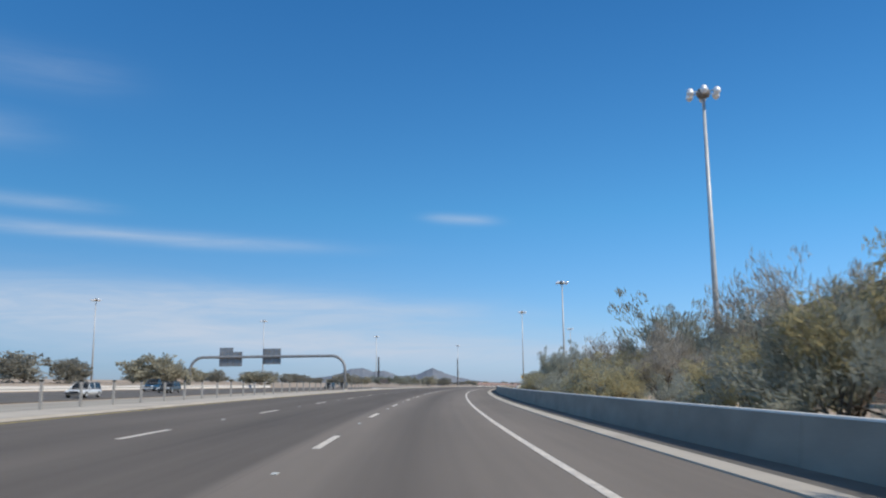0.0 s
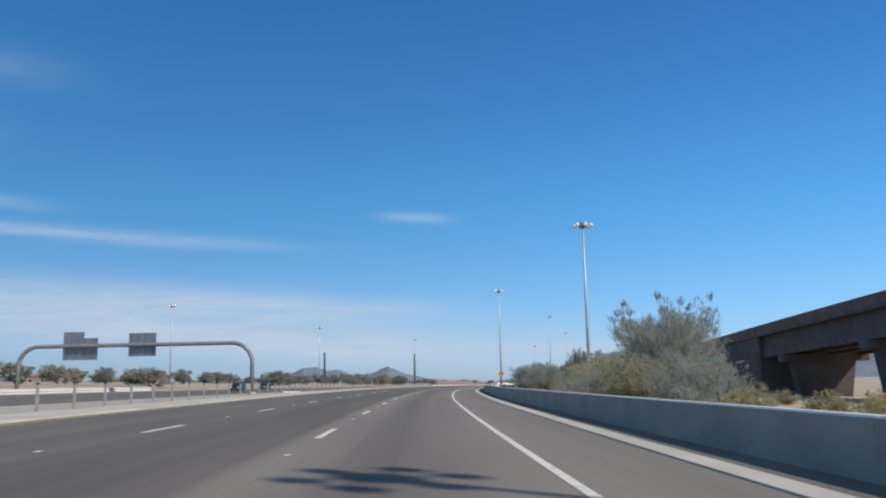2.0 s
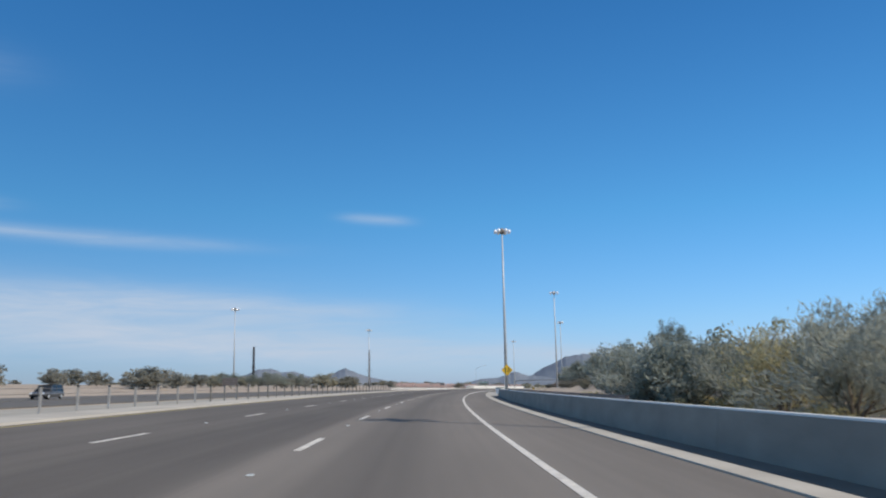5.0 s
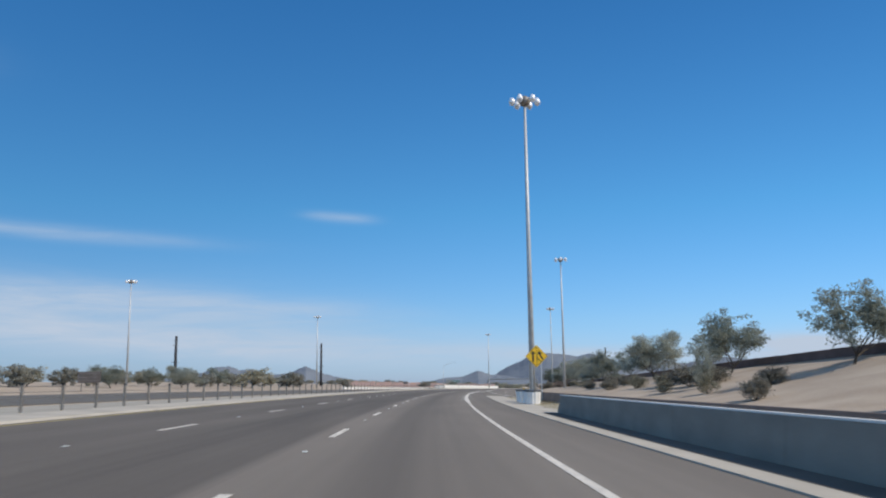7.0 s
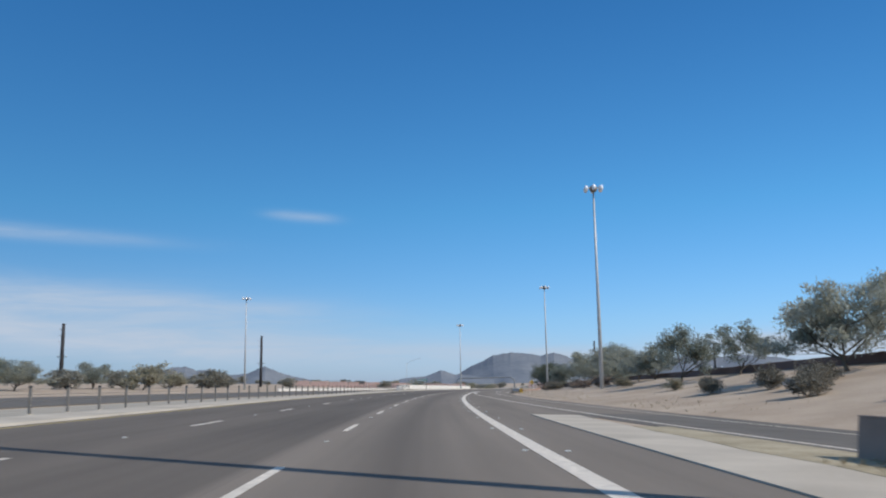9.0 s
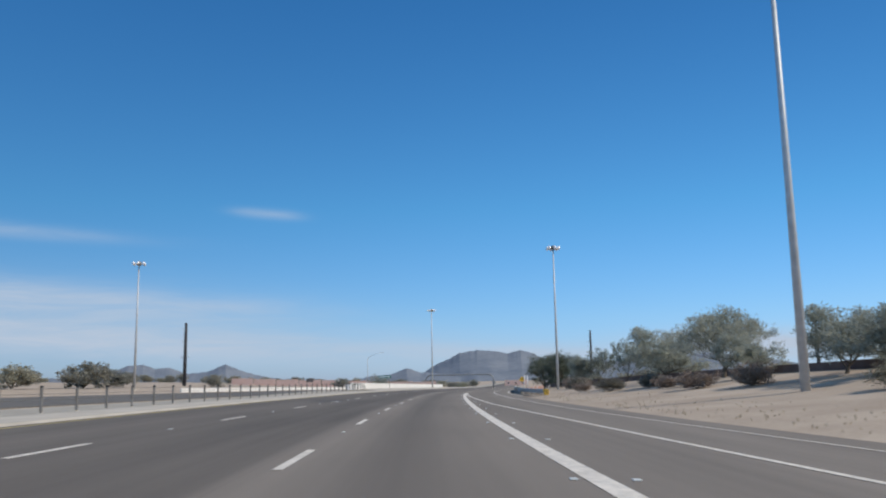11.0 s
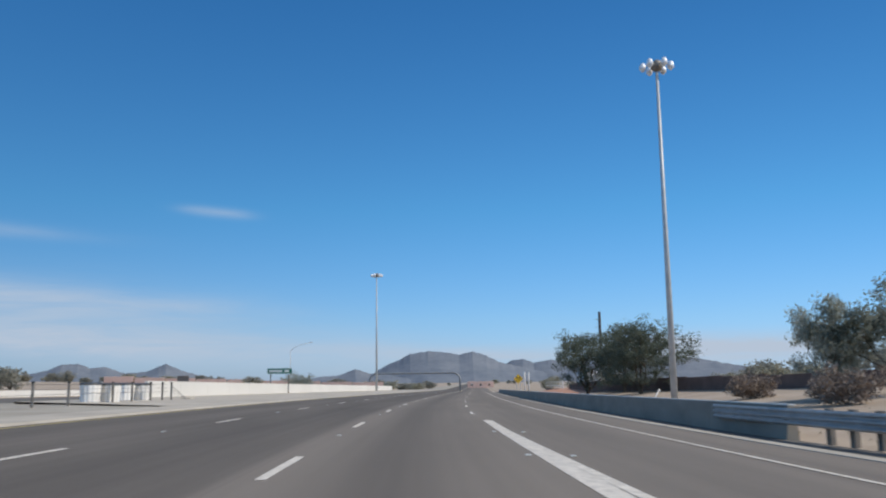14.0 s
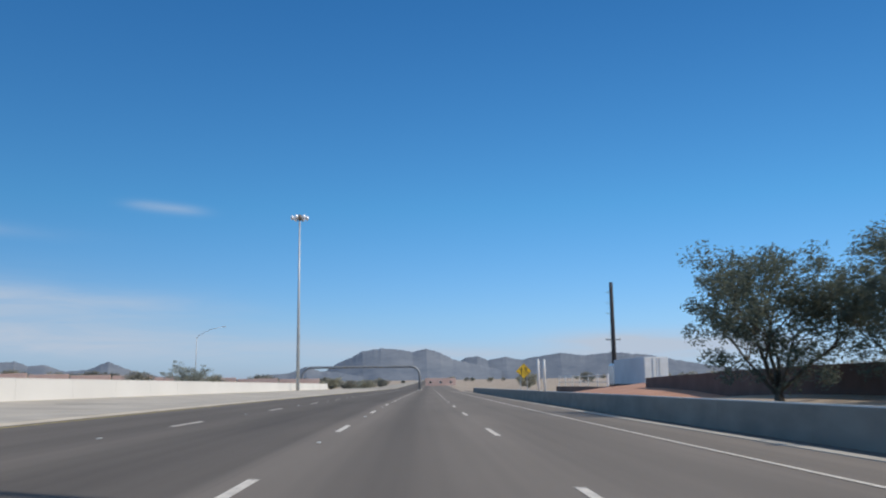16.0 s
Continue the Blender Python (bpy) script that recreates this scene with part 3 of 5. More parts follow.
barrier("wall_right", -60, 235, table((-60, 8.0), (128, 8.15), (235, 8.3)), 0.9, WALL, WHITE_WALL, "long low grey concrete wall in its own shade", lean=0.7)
barrier("wall_ramp", 184, 268.5, lambda s: 10.15 + max(0.0, 268.5 - s) * 0.035, 0.85, RAMPWALL, RAMPWALL, "dark brown concrete barrier of the ramp")
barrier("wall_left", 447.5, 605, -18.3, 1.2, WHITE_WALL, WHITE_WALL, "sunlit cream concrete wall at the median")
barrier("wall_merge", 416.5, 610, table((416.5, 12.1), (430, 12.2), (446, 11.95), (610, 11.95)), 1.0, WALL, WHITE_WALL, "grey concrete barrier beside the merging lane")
barrier("wall_far", 20, 190, -52.5, 0.75, WHITE_WALL, WHITE_WALL, "white barrier beyond the opposite carriageway", base=-1.35, slab=9.0)
barrier("wall_distant", 452, 640, -52.5, 1.1, WHITE_WALL, WHITE_WALL, "white barrier beyond the opposite carriageway", base=-1.5, slab=9.0)
barrier("wall_parapet", 212, 511, parapet_e, parapet_h, BROWN, BROWN, "brown concrete parapet along the top of the bank", base=lambda s: parapet_z(s) - parapet_h(s), slab=7.0)
barrier("wall_ledge", 526, 556, table((521, 20.6), (556, 20.3)), 1.5, BROWN, BROWN, "low brown retaining wall under a white pipe fence", slab=5.0)
# ---- far hills ----
def ridge(name, span, top, dist, label, base=-60.0, rough=1.0, seed=0):
    """A range of hills: span of azimuths, top(azimuth) -> height in degrees, at a distance."""
    a0, a1 = span
    n = int((a1 - a0) * 22)
    depth = 18
    verts, faces = [], []
    for i in range(n + 1):
        a = a0 + (a1 - a0) * i / n
        h = math.tan(radians(top(a))) * dist
        soft = math.tan(radians(sum(top(a + 0.4 * q) for q in range(-6, 7)) / 13)) * dist
        crest = (0.05 * noise.noise(Vector((a * 3.1, seed, 0))) + 0.02 * noise.noise(Vector((a * 9.0, seed, 4)))) * dist / 57.3
        for j in range(depth):
            u = j / (depth - 1)
            d = dist - (1 - u) * (420 + 2.2 * abs(h))
            p = Vector((a * 0.5 + u * 0.7, u * 2.4, seed))
            gully = noise.ridged_multi_fractal(p * 1.6, 0.9, 2.1, 4, 1.0, 2.0) - 1.0
            z = base + (soft + 1.2 - base) * u ** (1.3 - 0.12 * noise.noise(p * 2))
            z += (h - soft) * u ** 3 + crest * u ** 9 + gully * 0.002 * abs(h - base) * math.sin(math.pi * u) * rough
            verts.append((math.sin(radians(a)) * d + 40, math.cos(radians(a)) * d + 200, z))
    for i in range(n):
        for j in range(depth - 1):
            k = i * depth + j
            faces.append((k, k + 1, k + depth + 1, k + depth))
    return tagged(new(name, raw_mesh(name, verts, faces, HAZED_ROCK, True)), label, "hill", kind="structure")


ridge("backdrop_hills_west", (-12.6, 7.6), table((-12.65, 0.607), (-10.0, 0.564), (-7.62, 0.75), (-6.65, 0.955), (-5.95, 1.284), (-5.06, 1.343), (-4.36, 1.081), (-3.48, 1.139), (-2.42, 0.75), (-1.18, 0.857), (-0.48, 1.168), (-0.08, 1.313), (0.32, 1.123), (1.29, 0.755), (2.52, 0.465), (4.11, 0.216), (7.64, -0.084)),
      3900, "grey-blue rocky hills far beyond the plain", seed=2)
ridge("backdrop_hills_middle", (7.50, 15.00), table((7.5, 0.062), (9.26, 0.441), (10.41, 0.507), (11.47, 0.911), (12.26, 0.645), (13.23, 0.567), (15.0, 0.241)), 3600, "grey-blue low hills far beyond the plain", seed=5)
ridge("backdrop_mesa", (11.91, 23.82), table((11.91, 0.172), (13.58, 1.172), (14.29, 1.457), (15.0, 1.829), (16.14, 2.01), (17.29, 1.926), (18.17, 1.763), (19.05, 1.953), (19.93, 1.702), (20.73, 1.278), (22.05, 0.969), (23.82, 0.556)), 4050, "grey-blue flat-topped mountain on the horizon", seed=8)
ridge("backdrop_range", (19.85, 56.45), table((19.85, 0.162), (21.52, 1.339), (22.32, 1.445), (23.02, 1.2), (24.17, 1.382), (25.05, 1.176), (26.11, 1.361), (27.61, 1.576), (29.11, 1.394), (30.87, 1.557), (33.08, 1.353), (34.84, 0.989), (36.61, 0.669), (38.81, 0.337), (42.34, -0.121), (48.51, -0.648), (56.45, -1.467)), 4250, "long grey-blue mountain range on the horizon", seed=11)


# ---- tall road lamps ----
def high_mast(height):
    root = thing("high_mast_lamp", Matrix(), "tall grey steel mast with a ring of round silver lamps", "street lamp", "tall road lamps")
    bm = bmesh.new()
    tube(bm, [(0, 0, -0.3), (0, 0, height * 0.5), (0, 0, height)], [0.27, 0.19, 0.11], 14)
    part("pole", bm, STEEL, root, smooth=True)
    bm = bmesh.new()
    tube(bm, [(0, 0, -0.3), (0, 0, 0.06), (0, 0, 0.1)], [0.5, 0.5, 0.42], 12)
    part("base_plate", bm, CONCRETE, root)
    bm = bmesh.new()
    tube(bm, [(0, 0, height - 0.5), (0, 0, height - 0.36), (0, 0, height - 0.05), (0, 0, height + 0.25), (0, 0, height + 0.42)], [0.16, 0.42, 0.52, 0.42, 0.12], 14)
    part("hub", bm, DULL_STEEL, root, "dark round hub", smooth=True)
    for k in range(6):
        a = 2 * math.pi * k / 6 + 0.3
        cx, cy = math.cos(a) * 1.12, math.sin(a) * 1.12
        bm = bmesh.new()
        tube(bm, [(math.cos(a) * 0.2, math.sin(a) * 0.2, height), (cx * 0.75, cy * 0.75, height + 0.02), (cx, cy, height - 0.06)], [0.05, 0.05, 0.05], 6)
        arm = part("arm", bm, STEEL, root)
        bm = bmesh.new()
        tube(bm, [(cx, cy, height + 0.26), (cx, cy, height + 0.2), (cx, cy, height + 0.06), (cx, cy, height - 0.12), (cx, cy, height - 0.3)], [0.05, 0.16, 0.25, 0.28, 0.24], 12)
        shade = part("shade", bm, LAMP, root, "silver round lamp", smooth=True)
        bm = bmesh.new()
        tube(bm, [(cx, cy, height - 0.29), (cx, cy, height - 0.38), (cx, cy, height - 0.44)], [0.22, 0.17, 0.07], 12)
        part("lens", bm, LENS, shade, smooth=True)
    return root


mast = high_mast(25.0)
masts = [(53.8, 22.2, 23.4, 0.1), (156.5, 22.1, 22.75, 0.1), (261.2, 9.95, 26.35, 0.05), (350.6, 21.86, 27.4, 0.6), (454.1, 20.3, 27.8, 0.3), (563.8, -16.85, 26.3, 0.0),
         (192.2, -103.0, 21.2, -0.9), (275.2, -91.9, 23.1, -0.9), (364.2, -77.6, 23.5, -0.8), (453.0, -62.2, 24.1, -0.8)]
for i, (s, e, top, z0) in enumerate(masts):
    m = M(s, e, z0) @ Matrix.Rotation(0.4 * i, 4, "Z") @ Matrix.Diagonal((1, 1, (top - z0) / 25.0, 1)) @ Matrix.Diagonal((*mast.scale, 1)).inverted()
    if i:
        copy_thing(mast, m)
    else:
        mast.matrix_world = m


# ---- overhead sign frames ----
def sign_frame(name, s, e_right, e_left, z0, top, radius, panels, label):
    base = M(s, 0, 0)
    base.translation.z = W(s, e_right).z
    root = thing(name, base, label, "sign gantry")
    arc = [(radius - radius * math.cos(a), radius * math.sin(a)) for a in np.linspace(0, math.pi / 2, 9)]
    pts = [(e_right, 0, z0)] + [(e_right - u, 0, top - radius + v) for u, v in arc]
    pts += [(e_left + u, 0, top - radius + v) for u, v in arc[::-1]] + [(e_left, 0, z0)]
    bm = bmesh.new()
    tube(bm, pts, [0.33] * len(pts), 10)
    part("frame", bm, PIPE_STEEL, root, smooth=True)
    for x in (e_right, e_left):
        bm = bmesh.new()
        tube(bm, [(x, 0, z0 - 0.4), (x, 0, z0 + 0.35)], [0.6, 0.6], 12)
        part("footing", bm, CONCRETE, root)
    for x0, x1, za, zb, extra in panels:
        bm = bmesh.new()
        box(bm, x0, 0.42, za, x1, 0.5, zb)
        if extra:
            box(bm, x0, 0.42, zb + 0.003, x0 + (x1 - x0) * extra, 0.5, zb + 1.0)
        panel = part("sign_panel", bm, SIGN_BACK, root, "grey back of a road sign")
        for k in range(4):
            xx = x0 + (x1 - x0) * (k + 0.5) / 4
            bm = bmesh.new()
            box(bm, xx - 0.05, 0.33, za, xx + 0.05, 0.417, zb)
            part("stiffener", bm, DULL_STEEL, panel)
    return root


sign_frame("sign_gantry", 172.5, -28.0, -65.5, -1.2, 6.85, 3.2, [(-58.6, -53.0, 4.65, 8.1, 0.6), (-48.0, -43.6, 5.05, 8.75, 0)], "grey tubular sign frame with rounded corners, its signs seen from behind")
sign_frame("sign_gantry", 645, 0.3, -30.0, -0.1, 6.1, 2.4, [], "grey tubular sign frame with rounded corners over the far lanes")


block_ = bmesh.new()
box(block_, -1.0, -0.3, -0.2, 1.0, 0.3, 0.22, 0.05)
tagged(new("concrete_block", mesh_of("concrete_block", block_, WHITE_WALL)), "white concrete block beside the sign frame's foot", "block").matrix_world = M(146.6, -15.4, -0.42, 20)


# ---- signs ----
def prism(bm, pts, y0, y1):
    """A flat shape in x and z, from y0 to y1."""
    a = [bm.verts.new((x, y0, z)) for x, z in pts]
    b = [bm.verts.new((x, y1, z)) for x, z in pts]
    bm.faces.new(a)
    bm.faces.new(b[::-1])
    for i in range(len(pts)):
        j = (i + 1) % len(pts)
        bm.faces.new((a[i], a[j], b[j], b[i]))


def ribbon(path, w):
    """The outline of a band of width w along path."""
    lo, hi = [], []
    for i, (x, z) in enumerate(path):
        x0, z0 = path[max(i - 1, 0)]
        x1, z1 = path[min(i + 1, len(path) - 1)]
        d = math.hypot(x1 - x0, z1 - z0)
        nx, nz = -(z1 - z0) / d * w / 2, (x1 - x0) / d * w / 2
        lo.append((x + nx, z + nz))
        hi.append((x - nx, z - nz))
    return lo + hi[::-1]


def merge_sign(s, e, z, side, label, gap=0.75, turn=0.0):
    root = thing("warning_sign", M(s, e, 0, turn), label, "road sign")
    r = side / math.sqrt(2)
    bm = bmesh.new()
    prism(bm, [(0, z - r), (r, z), (0, z + r), (-r, z)], 0.0, 0.02)
    face = part("sign_face", bm, SIGN_YELLOW, root, "yellow diamond with two black arrows")
    bm = bmesh.new()
    prism(bm, ribbon([(0, z - r * 0.93), (r * 0.93, z), (0, z + r * 0.93), (-r * 0.93, z), (0, z - r * 0.93)], 0.025), -0.004, -0.001)
    part("border", bm, BLACK, face)
    def mark(name, pts):
        bm = bmesh.new()
        prism(bm, [(x * r, z + v * r) for x, v in pts], -0.008, -0.002)
        part(name, bm, BLACK, face)

    mark("arrow_shaft", ribbon([(-0.31, -0.53), (-0.31, 0.24)], 0.14))
    mark("arrow_head", [(-0.31, 0.5), (-0.09, 0.2), (-0.53, 0.2)])
    mark("arrow_shaft", ribbon([(0.58, -0.28), (0.4, -0.06), (0.31, 0.12), (0.28, 0.25)], 0.13))
    mark("arrow_head", [(0.22, 0.5), (0.5, 0.25), (0.07, 0.14)])
    mark("lane_line", ribbon([(0.04, 0.12), (0.04, -0.74)], 0.06))
    mark("lane_line", ribbon([(0.09, -0.14), (0.2, -0.3), (0.4, -0.5)], 0.07))
    for v in (0.29, 0.5, 0.72):
        mark("lane_dot", [(-0.04, v - 0.05), (0.04, v - 0.05), (0.04, v + 0.05), (-0.04, v + 0.05)])
    for x in (-gap / 2, gap / 2):
        bm = bmesh.new()
        box(bm, x - 0.035, 0.025, -0.3, x + 0.035, 0.085, z + r - abs(x) - 0.06)
        part("post", bm, STEEL, root)
    return root


merge_sign(258.6, 10.08, 3.7, 1.29, "yellow diamond merge warning sign on two steel posts")
merge_sign(538, 13.6, 3.1, 1.24, "yellow diamond warning sign beside the merging lane")


def street_sign():
    root = thing("street_name_sign", M(486.5, -18.6, 0), "small green street sign on two posts behind the white wall", "road sign")
    bm = bmesh.new()
    box(bm, -1.5, 0, 2.36, 1.5, 0.03, 3.04, 0.01)
    face = part("sign_face", bm, SIGN_GREEN, root)
    bm = bmesh.new()
    prism(bm, ribbon([(-1.45, 2.41), (1.45, 2.41), (1.45, 2.99), (-1.45, 2.99), (-1.45, 2.41)], 0.03), -0.004, -0.001)
    part("border", bm, LETTER, face)
    for x0, x1 in ((-1.3, 0.35), (0.6, 1.2)):
        bm = bmesh.new()
        box(bm, x0, -0.006, 2.58, x1, -0.001, 2.82)
        part("lettering_bar", bm, LETTER, face)
    for x in (-1.1, 1.1):
        bm = bmesh.new()
        box(bm, x - 0.06, 0.035, -0.2, x + 0.06, 0.14, 2.9)
        part("post", bm, DULL_STEEL, root)


street_sign()


# ---- median cable barrier ----
def cable_barrier():
    e_of = table((-40, -12.5), (40, -12.5), (150, -13.0), (230, -13.1), (300, -13.6), (428, -14.65), (450, -14.8))
    root = thing("cable_barrier", M(0, -13, 0), "low cable barrier with grey posts along the median", "barrier")
    back = root.matrix_world.inverted()
    posts = {}
    for key, mat in (("pale", PALE_STEEL), ("dark", DULL_STEEL)):
        bm = bmesh.new()
        box(bm, -0.055, -0.04, -0.3, 0.055, 0.04, 1.05, 0.012)
        posts[key] = mesh_of("post", bm, mat)
    bm = bmesh.new()
    box(bm, -0.065, -0.05, 1.053, 0.065, 0.05, 1.13, 0.015)
    cap = mesh_of("post_cap", bm, BLACK)
    bm = bmesh.new()
    tube(bm, [(0, 0, -0.3), (0, 0, -0.02), (0, 0, 0.02)], [0.16, 0.16, 0.13], 10)
    foot = mesh_of("post_footing", bm, CONCRETE)
    places, s = [], -30.0
    while s < 431:
        places.append(s)
        s += 3.05
    for s in places + [435.2, 437.6, 440.2, 442.0, 443.5]:
        e = e_of(s)
        ob = new("post", posts["pale" if s < 190 else "dark"])
        ob.parent, ob.matrix_parent_inverse = root, back
        ob.matrix_basis = M(s, e, ground_z(s, e), 3.0 * math.sin(s * 1.7)) @ Matrix.Rotation(radians(1.2 * math.sin(s * 2.3)), 4, "X")
        for name, me in (("post_cap", cap), ("post_footing", foot)):
            c = new(name, me)
            c.parent = ob
    for h in (0.55, 0.78, 1.0):
        prof = [(0.012 * math.cos(a), 0.012 * math.sin(a)) for a in (0, 2.1, 4.2)]
        me = sweep("cable", prof, stations(-30, 443, 6), DULL_STEEL, True, shift=lambda t, h=h: (e_of(t) - 0.06, ground_z(t, e_of(t)) + h))
        c = new("cable", me)
        c.parent, c.matrix_parent_inverse = root, back
    end = W(446.8, -14.9, 0.0)
    for h in (0.55, 0.78, 1.0):
        bm = bmesh.new()
        tube(bm, [W(443.4, e_of(443.4) - 0.06, ground_z(443.4, -14.7) + h), end], [0.012, 0.012], 4)
        c = part("anchor_cable", bm, DULL_STEEL, root)
        c.matrix_parent_inverse = back
    bm = bmesh.new()
    box(bm, -0.35, -0.5, -0.3, 0.35, 0.5, 0.12, 0.04)
    c = part("anchor_block", bm, CONCRETE, root)
    c.matrix_parent_inverse, c.matrix_basis = back, M(446.8, -14.9, 0.0)


cable_barrier()


# ---- crash cushion barrels ----
def sand_barrel():
    root = thing("sand_barrel", Matrix(), "wide white fluted plastic sand barrel with a dark lid", "barrel", "crash cushion barrels")
    n = 60
    bm = bmesh.new()
    rings = []
    for z, r in ((0.0, 0.52), (0.03, 0.54), (0.5, 0.565), (0.515, 0.59), (0.9, 0.612)):
        rings.append([bm.verts.new((math.cos(a) * (r + f), math.sin(a) * (r + f), z)) for a, f in ((2 * math.pi * k / n, -0.03 if k % 5 == 0 else 0.008 if k % 5 in (2, 3) else -0.006) for k in range(n))])
    for a, b in zip(rings, rings[1:]):
        for k in range(n):
            bm.faces.new((a[k], a[(k + 1) % n], b[(k + 1) % n], b[k]))
    bm.faces.new(rings[0][::-1])
    part("drum", bm, BARREL, root)
    bm = bmesh.new()
    rings = []
    for z, r, w in ((0.87, 0.63, 0.008), (0.92, 0.645, 0.012), (0.955, 0.62, 0.02), (0.985, 0.45, 0.014), (1.0, 0.1, 0.0)):
        rings.append([bm.verts.new((math.cos(2 * math.pi * k / n) * r, math.sin(2 * math.pi * k / n) * r, z + w * math.sin(k * 6 * 2 * math.pi / n))) for k in range(n)])
    for a, b in zip(rings, rings[1:]):
        for k in range(n):
            bm.faces.new((a[k], a[(k + 1) % n], b[(k + 1) % n], b[k]))
    bm.faces.new(rings[-1])
    bm.faces.new(rings[0][::-1])
    part("lid", bm, LID, root, "dark grey wavy lid")
    return root


barrel = sand_barrel()
spots = [(254.9 + 1.2 * k, 8.75 + 0.06 * (k % 2), 0.03) for k in range(3)] + [(250.0 + 1.2 * k, 8.85 + 0.06 * (k % 2), 0.03) for k in range(3)]
spots += [(434.9, -15.75, -0.02), (435.7, -15.05, -0.02), (440.0, -16.15, -0.02), (440.8, -15.45, -0.02)]
for i, (s, e, z) in enumerate(spots):
    m = M(s, e, z, 30 * i) @ Matrix.Diagonal((0.86, 0.86, 1.0 if i < 6 else 1.08, 1)) @ Matrix.Diagonal((*barrel.scale, 1)).inverted()
    if i:
        copy_thing(barrel, m)
    else:
        barrel.matrix_world = m


# ---- guard rail before the second barrier ----
def guard_rail():
    e_of = table((394, 13.25), (397, 12.95), (404, 12.85), (410, 12.6), (414, 12.3), (419, 12.0), (424, 11.98))
    root = thing("guard_rail", M(395, 13.2, 0), "grey steel guard rail on paired posts with a striped end plate", "barrier")
    back = root.matrix_world.inverted()
    front = [(0.0, 0.42), (-0.06, 0.47), (-0.06, 0.5), (0.02, 0.55), (0.02, 0.58), (-0.06, 0.63), (-0.06, 0.67), (0.02, 0.72), (0.02, 0.75), (-0.06, 0.8), (-0.06, 0.83), (0.0, 0.88)]
    prof = front + [(x + 0.012, z) for x, z in front[::-1]]
    ob = new("rail", sweep("rail", prof, stations(394.3, 421.5, 1), RAIL_STEEL, True, shift=lambda t: (e_of(t), 0)))
    ob.parent, ob.matrix_parent_inverse = root, back
    for k, s in enumerate((395.2, 397.1, 399.0, 400.9, 402.8, 404.7, 406.6, 408.5, 410.4, 412.0, 413.0, 414.0, 415.0)):
        bm = bmesh.new()
        for y in (-0.1, 0.1):
            box(bm, 0.22, y - 0.025, -0.3, 0.36, y + 0.025, 0.92, 0.006)
        box(bm, 0.27, -0.074, -0.3, 0.31, 0.074, 0.9)
        p = part("post", bm, DULL_STEEL, root)
        p.matrix_parent_inverse = back
        p.matrix_basis = M(s, e_of(s), 0)
        bm = bmesh.new()
        box(bm, 0.034, -0.09, 0.5, 0.217, 0.09, 0.84, 0.01)
        part("blockout", bm, DULL_STEEL, p)
    for s in (403.7, 407.6, 411.4):
        bm = bmesh.new()
        box(bm, 0.5, -0.075, -0.3, 0.55, 0.075, 1.22, 0.012)
        p = part("marker_post", bm, BARREL, root, "slim white marker post")
        p.matrix_parent_inverse, p.matrix_basis = back, M(s, e_of(s), 0)
    bm = bmesh.new()
    box(bm, -0.3, 0, 0.28, 0.3, 0.03, 0.9, 0.01)
    pl = part("end_plate", bm, SIGN_YELLOW, root, "yellow plate with black diagonal stripes")
    pl.matrix_parent_inverse = back
    pl.matrix_basis = M(394.1, 13.45, 0)
    for k in range(3):
        bm = bmesh.new()
        x = -0.3 + 0.2 * k
        prism(bm, [(x, 0.305), (x + 0.1, 0.305), (x + 0.195, 0.875), (x + 0.095, 0.875)], -0.006, -0.002)
        part("stripe", bm, BLACK, pl)


guard_rail()


# ---- the ramp bridge ----
def bridge():
    root = thing("ramp_bridge", M(100, 46, 0), "dark concrete ramp bridge coming down behind the trees", "bridge")
    back = root.matrix_world.inverted()

    def swept(name, prof, a, b, mat, label=""):
        ob = new(name, sweep(name, prof, stations(a, b, 6), mat, True, shift=lambda s: (parapet_e(s), parapet_z(s))))
        ob.parent, ob.matrix_parent_inverse = root, back
        return tagged(ob, label)

    swept("parapet", [(0, -1.15), (0, 0), (0.3, 0), (0.35, -1.15)], 40, 214, BROWN)
    swept("parapet", [(11, -1.15), (11.05, 0), (11.35, 0), (11.35, -1.15)], 40, 214, BROWN)
    swept("deck", [(-0.15, -1.5), (-0.15, -1.155), (11.5, -1.155), (11.5, -1.5)], 40, 214, BRIDGE)
    for x in (1.0, 4.0, 7.0, 10.0):
        swept("girder", [(x - 0.35, -4.2), (x - 0.2, -1.505), (x + 0.2, -1.505), (x + 0.35, -4.2)], 40, 164, BRIDGE)
    for s in (92, 112, 132, 152):
        bm = bmesh.new()
        top = parapet_z(s) - 4.22
        box(bm, 0.3, -1.0, top - 1.0, 11.1, 1.0, top, 0.1)
        prism(bm, [(2.4, -0.3), (8.6, -0.3), (9.4, top - 1.02), (1.6, top - 1.02)], -0.8, 0.8)
        p = part("pier", bm, BRIDGE, root, "dark concrete wall pier with a cap beam")
        p.matrix_parent_inverse, p.matrix_basis = back, M(s, parapet_e(s), 0)
    ob = new("abutment", sweep("abutment", [(0.1, -12), (0.1, -1.505), (11.2, -1.505), (11.2, -12)], stations(158, 216, 6), BRIDGE, True, shift=lambda s: (parapet_e(s), parapet_z(s))))
    ob.parent, ob.matrix_parent_inverse = root, back
    bm = bmesh.new()
    prism(bm, [(1.0, -0.3), (10.4, -0.3), (10.4, parapet_z(160) - 4.4), (1.0, parapet_z(160) - 4.4)], -1.6, -0.6)
    p = part("abutment_slope", bm, TANWALL, root, "tan concrete end wall under the deck")
    p.matrix_parent_inverse, p.matrix_basis = back, M(160, parapet_e(160), 0)


bridge()


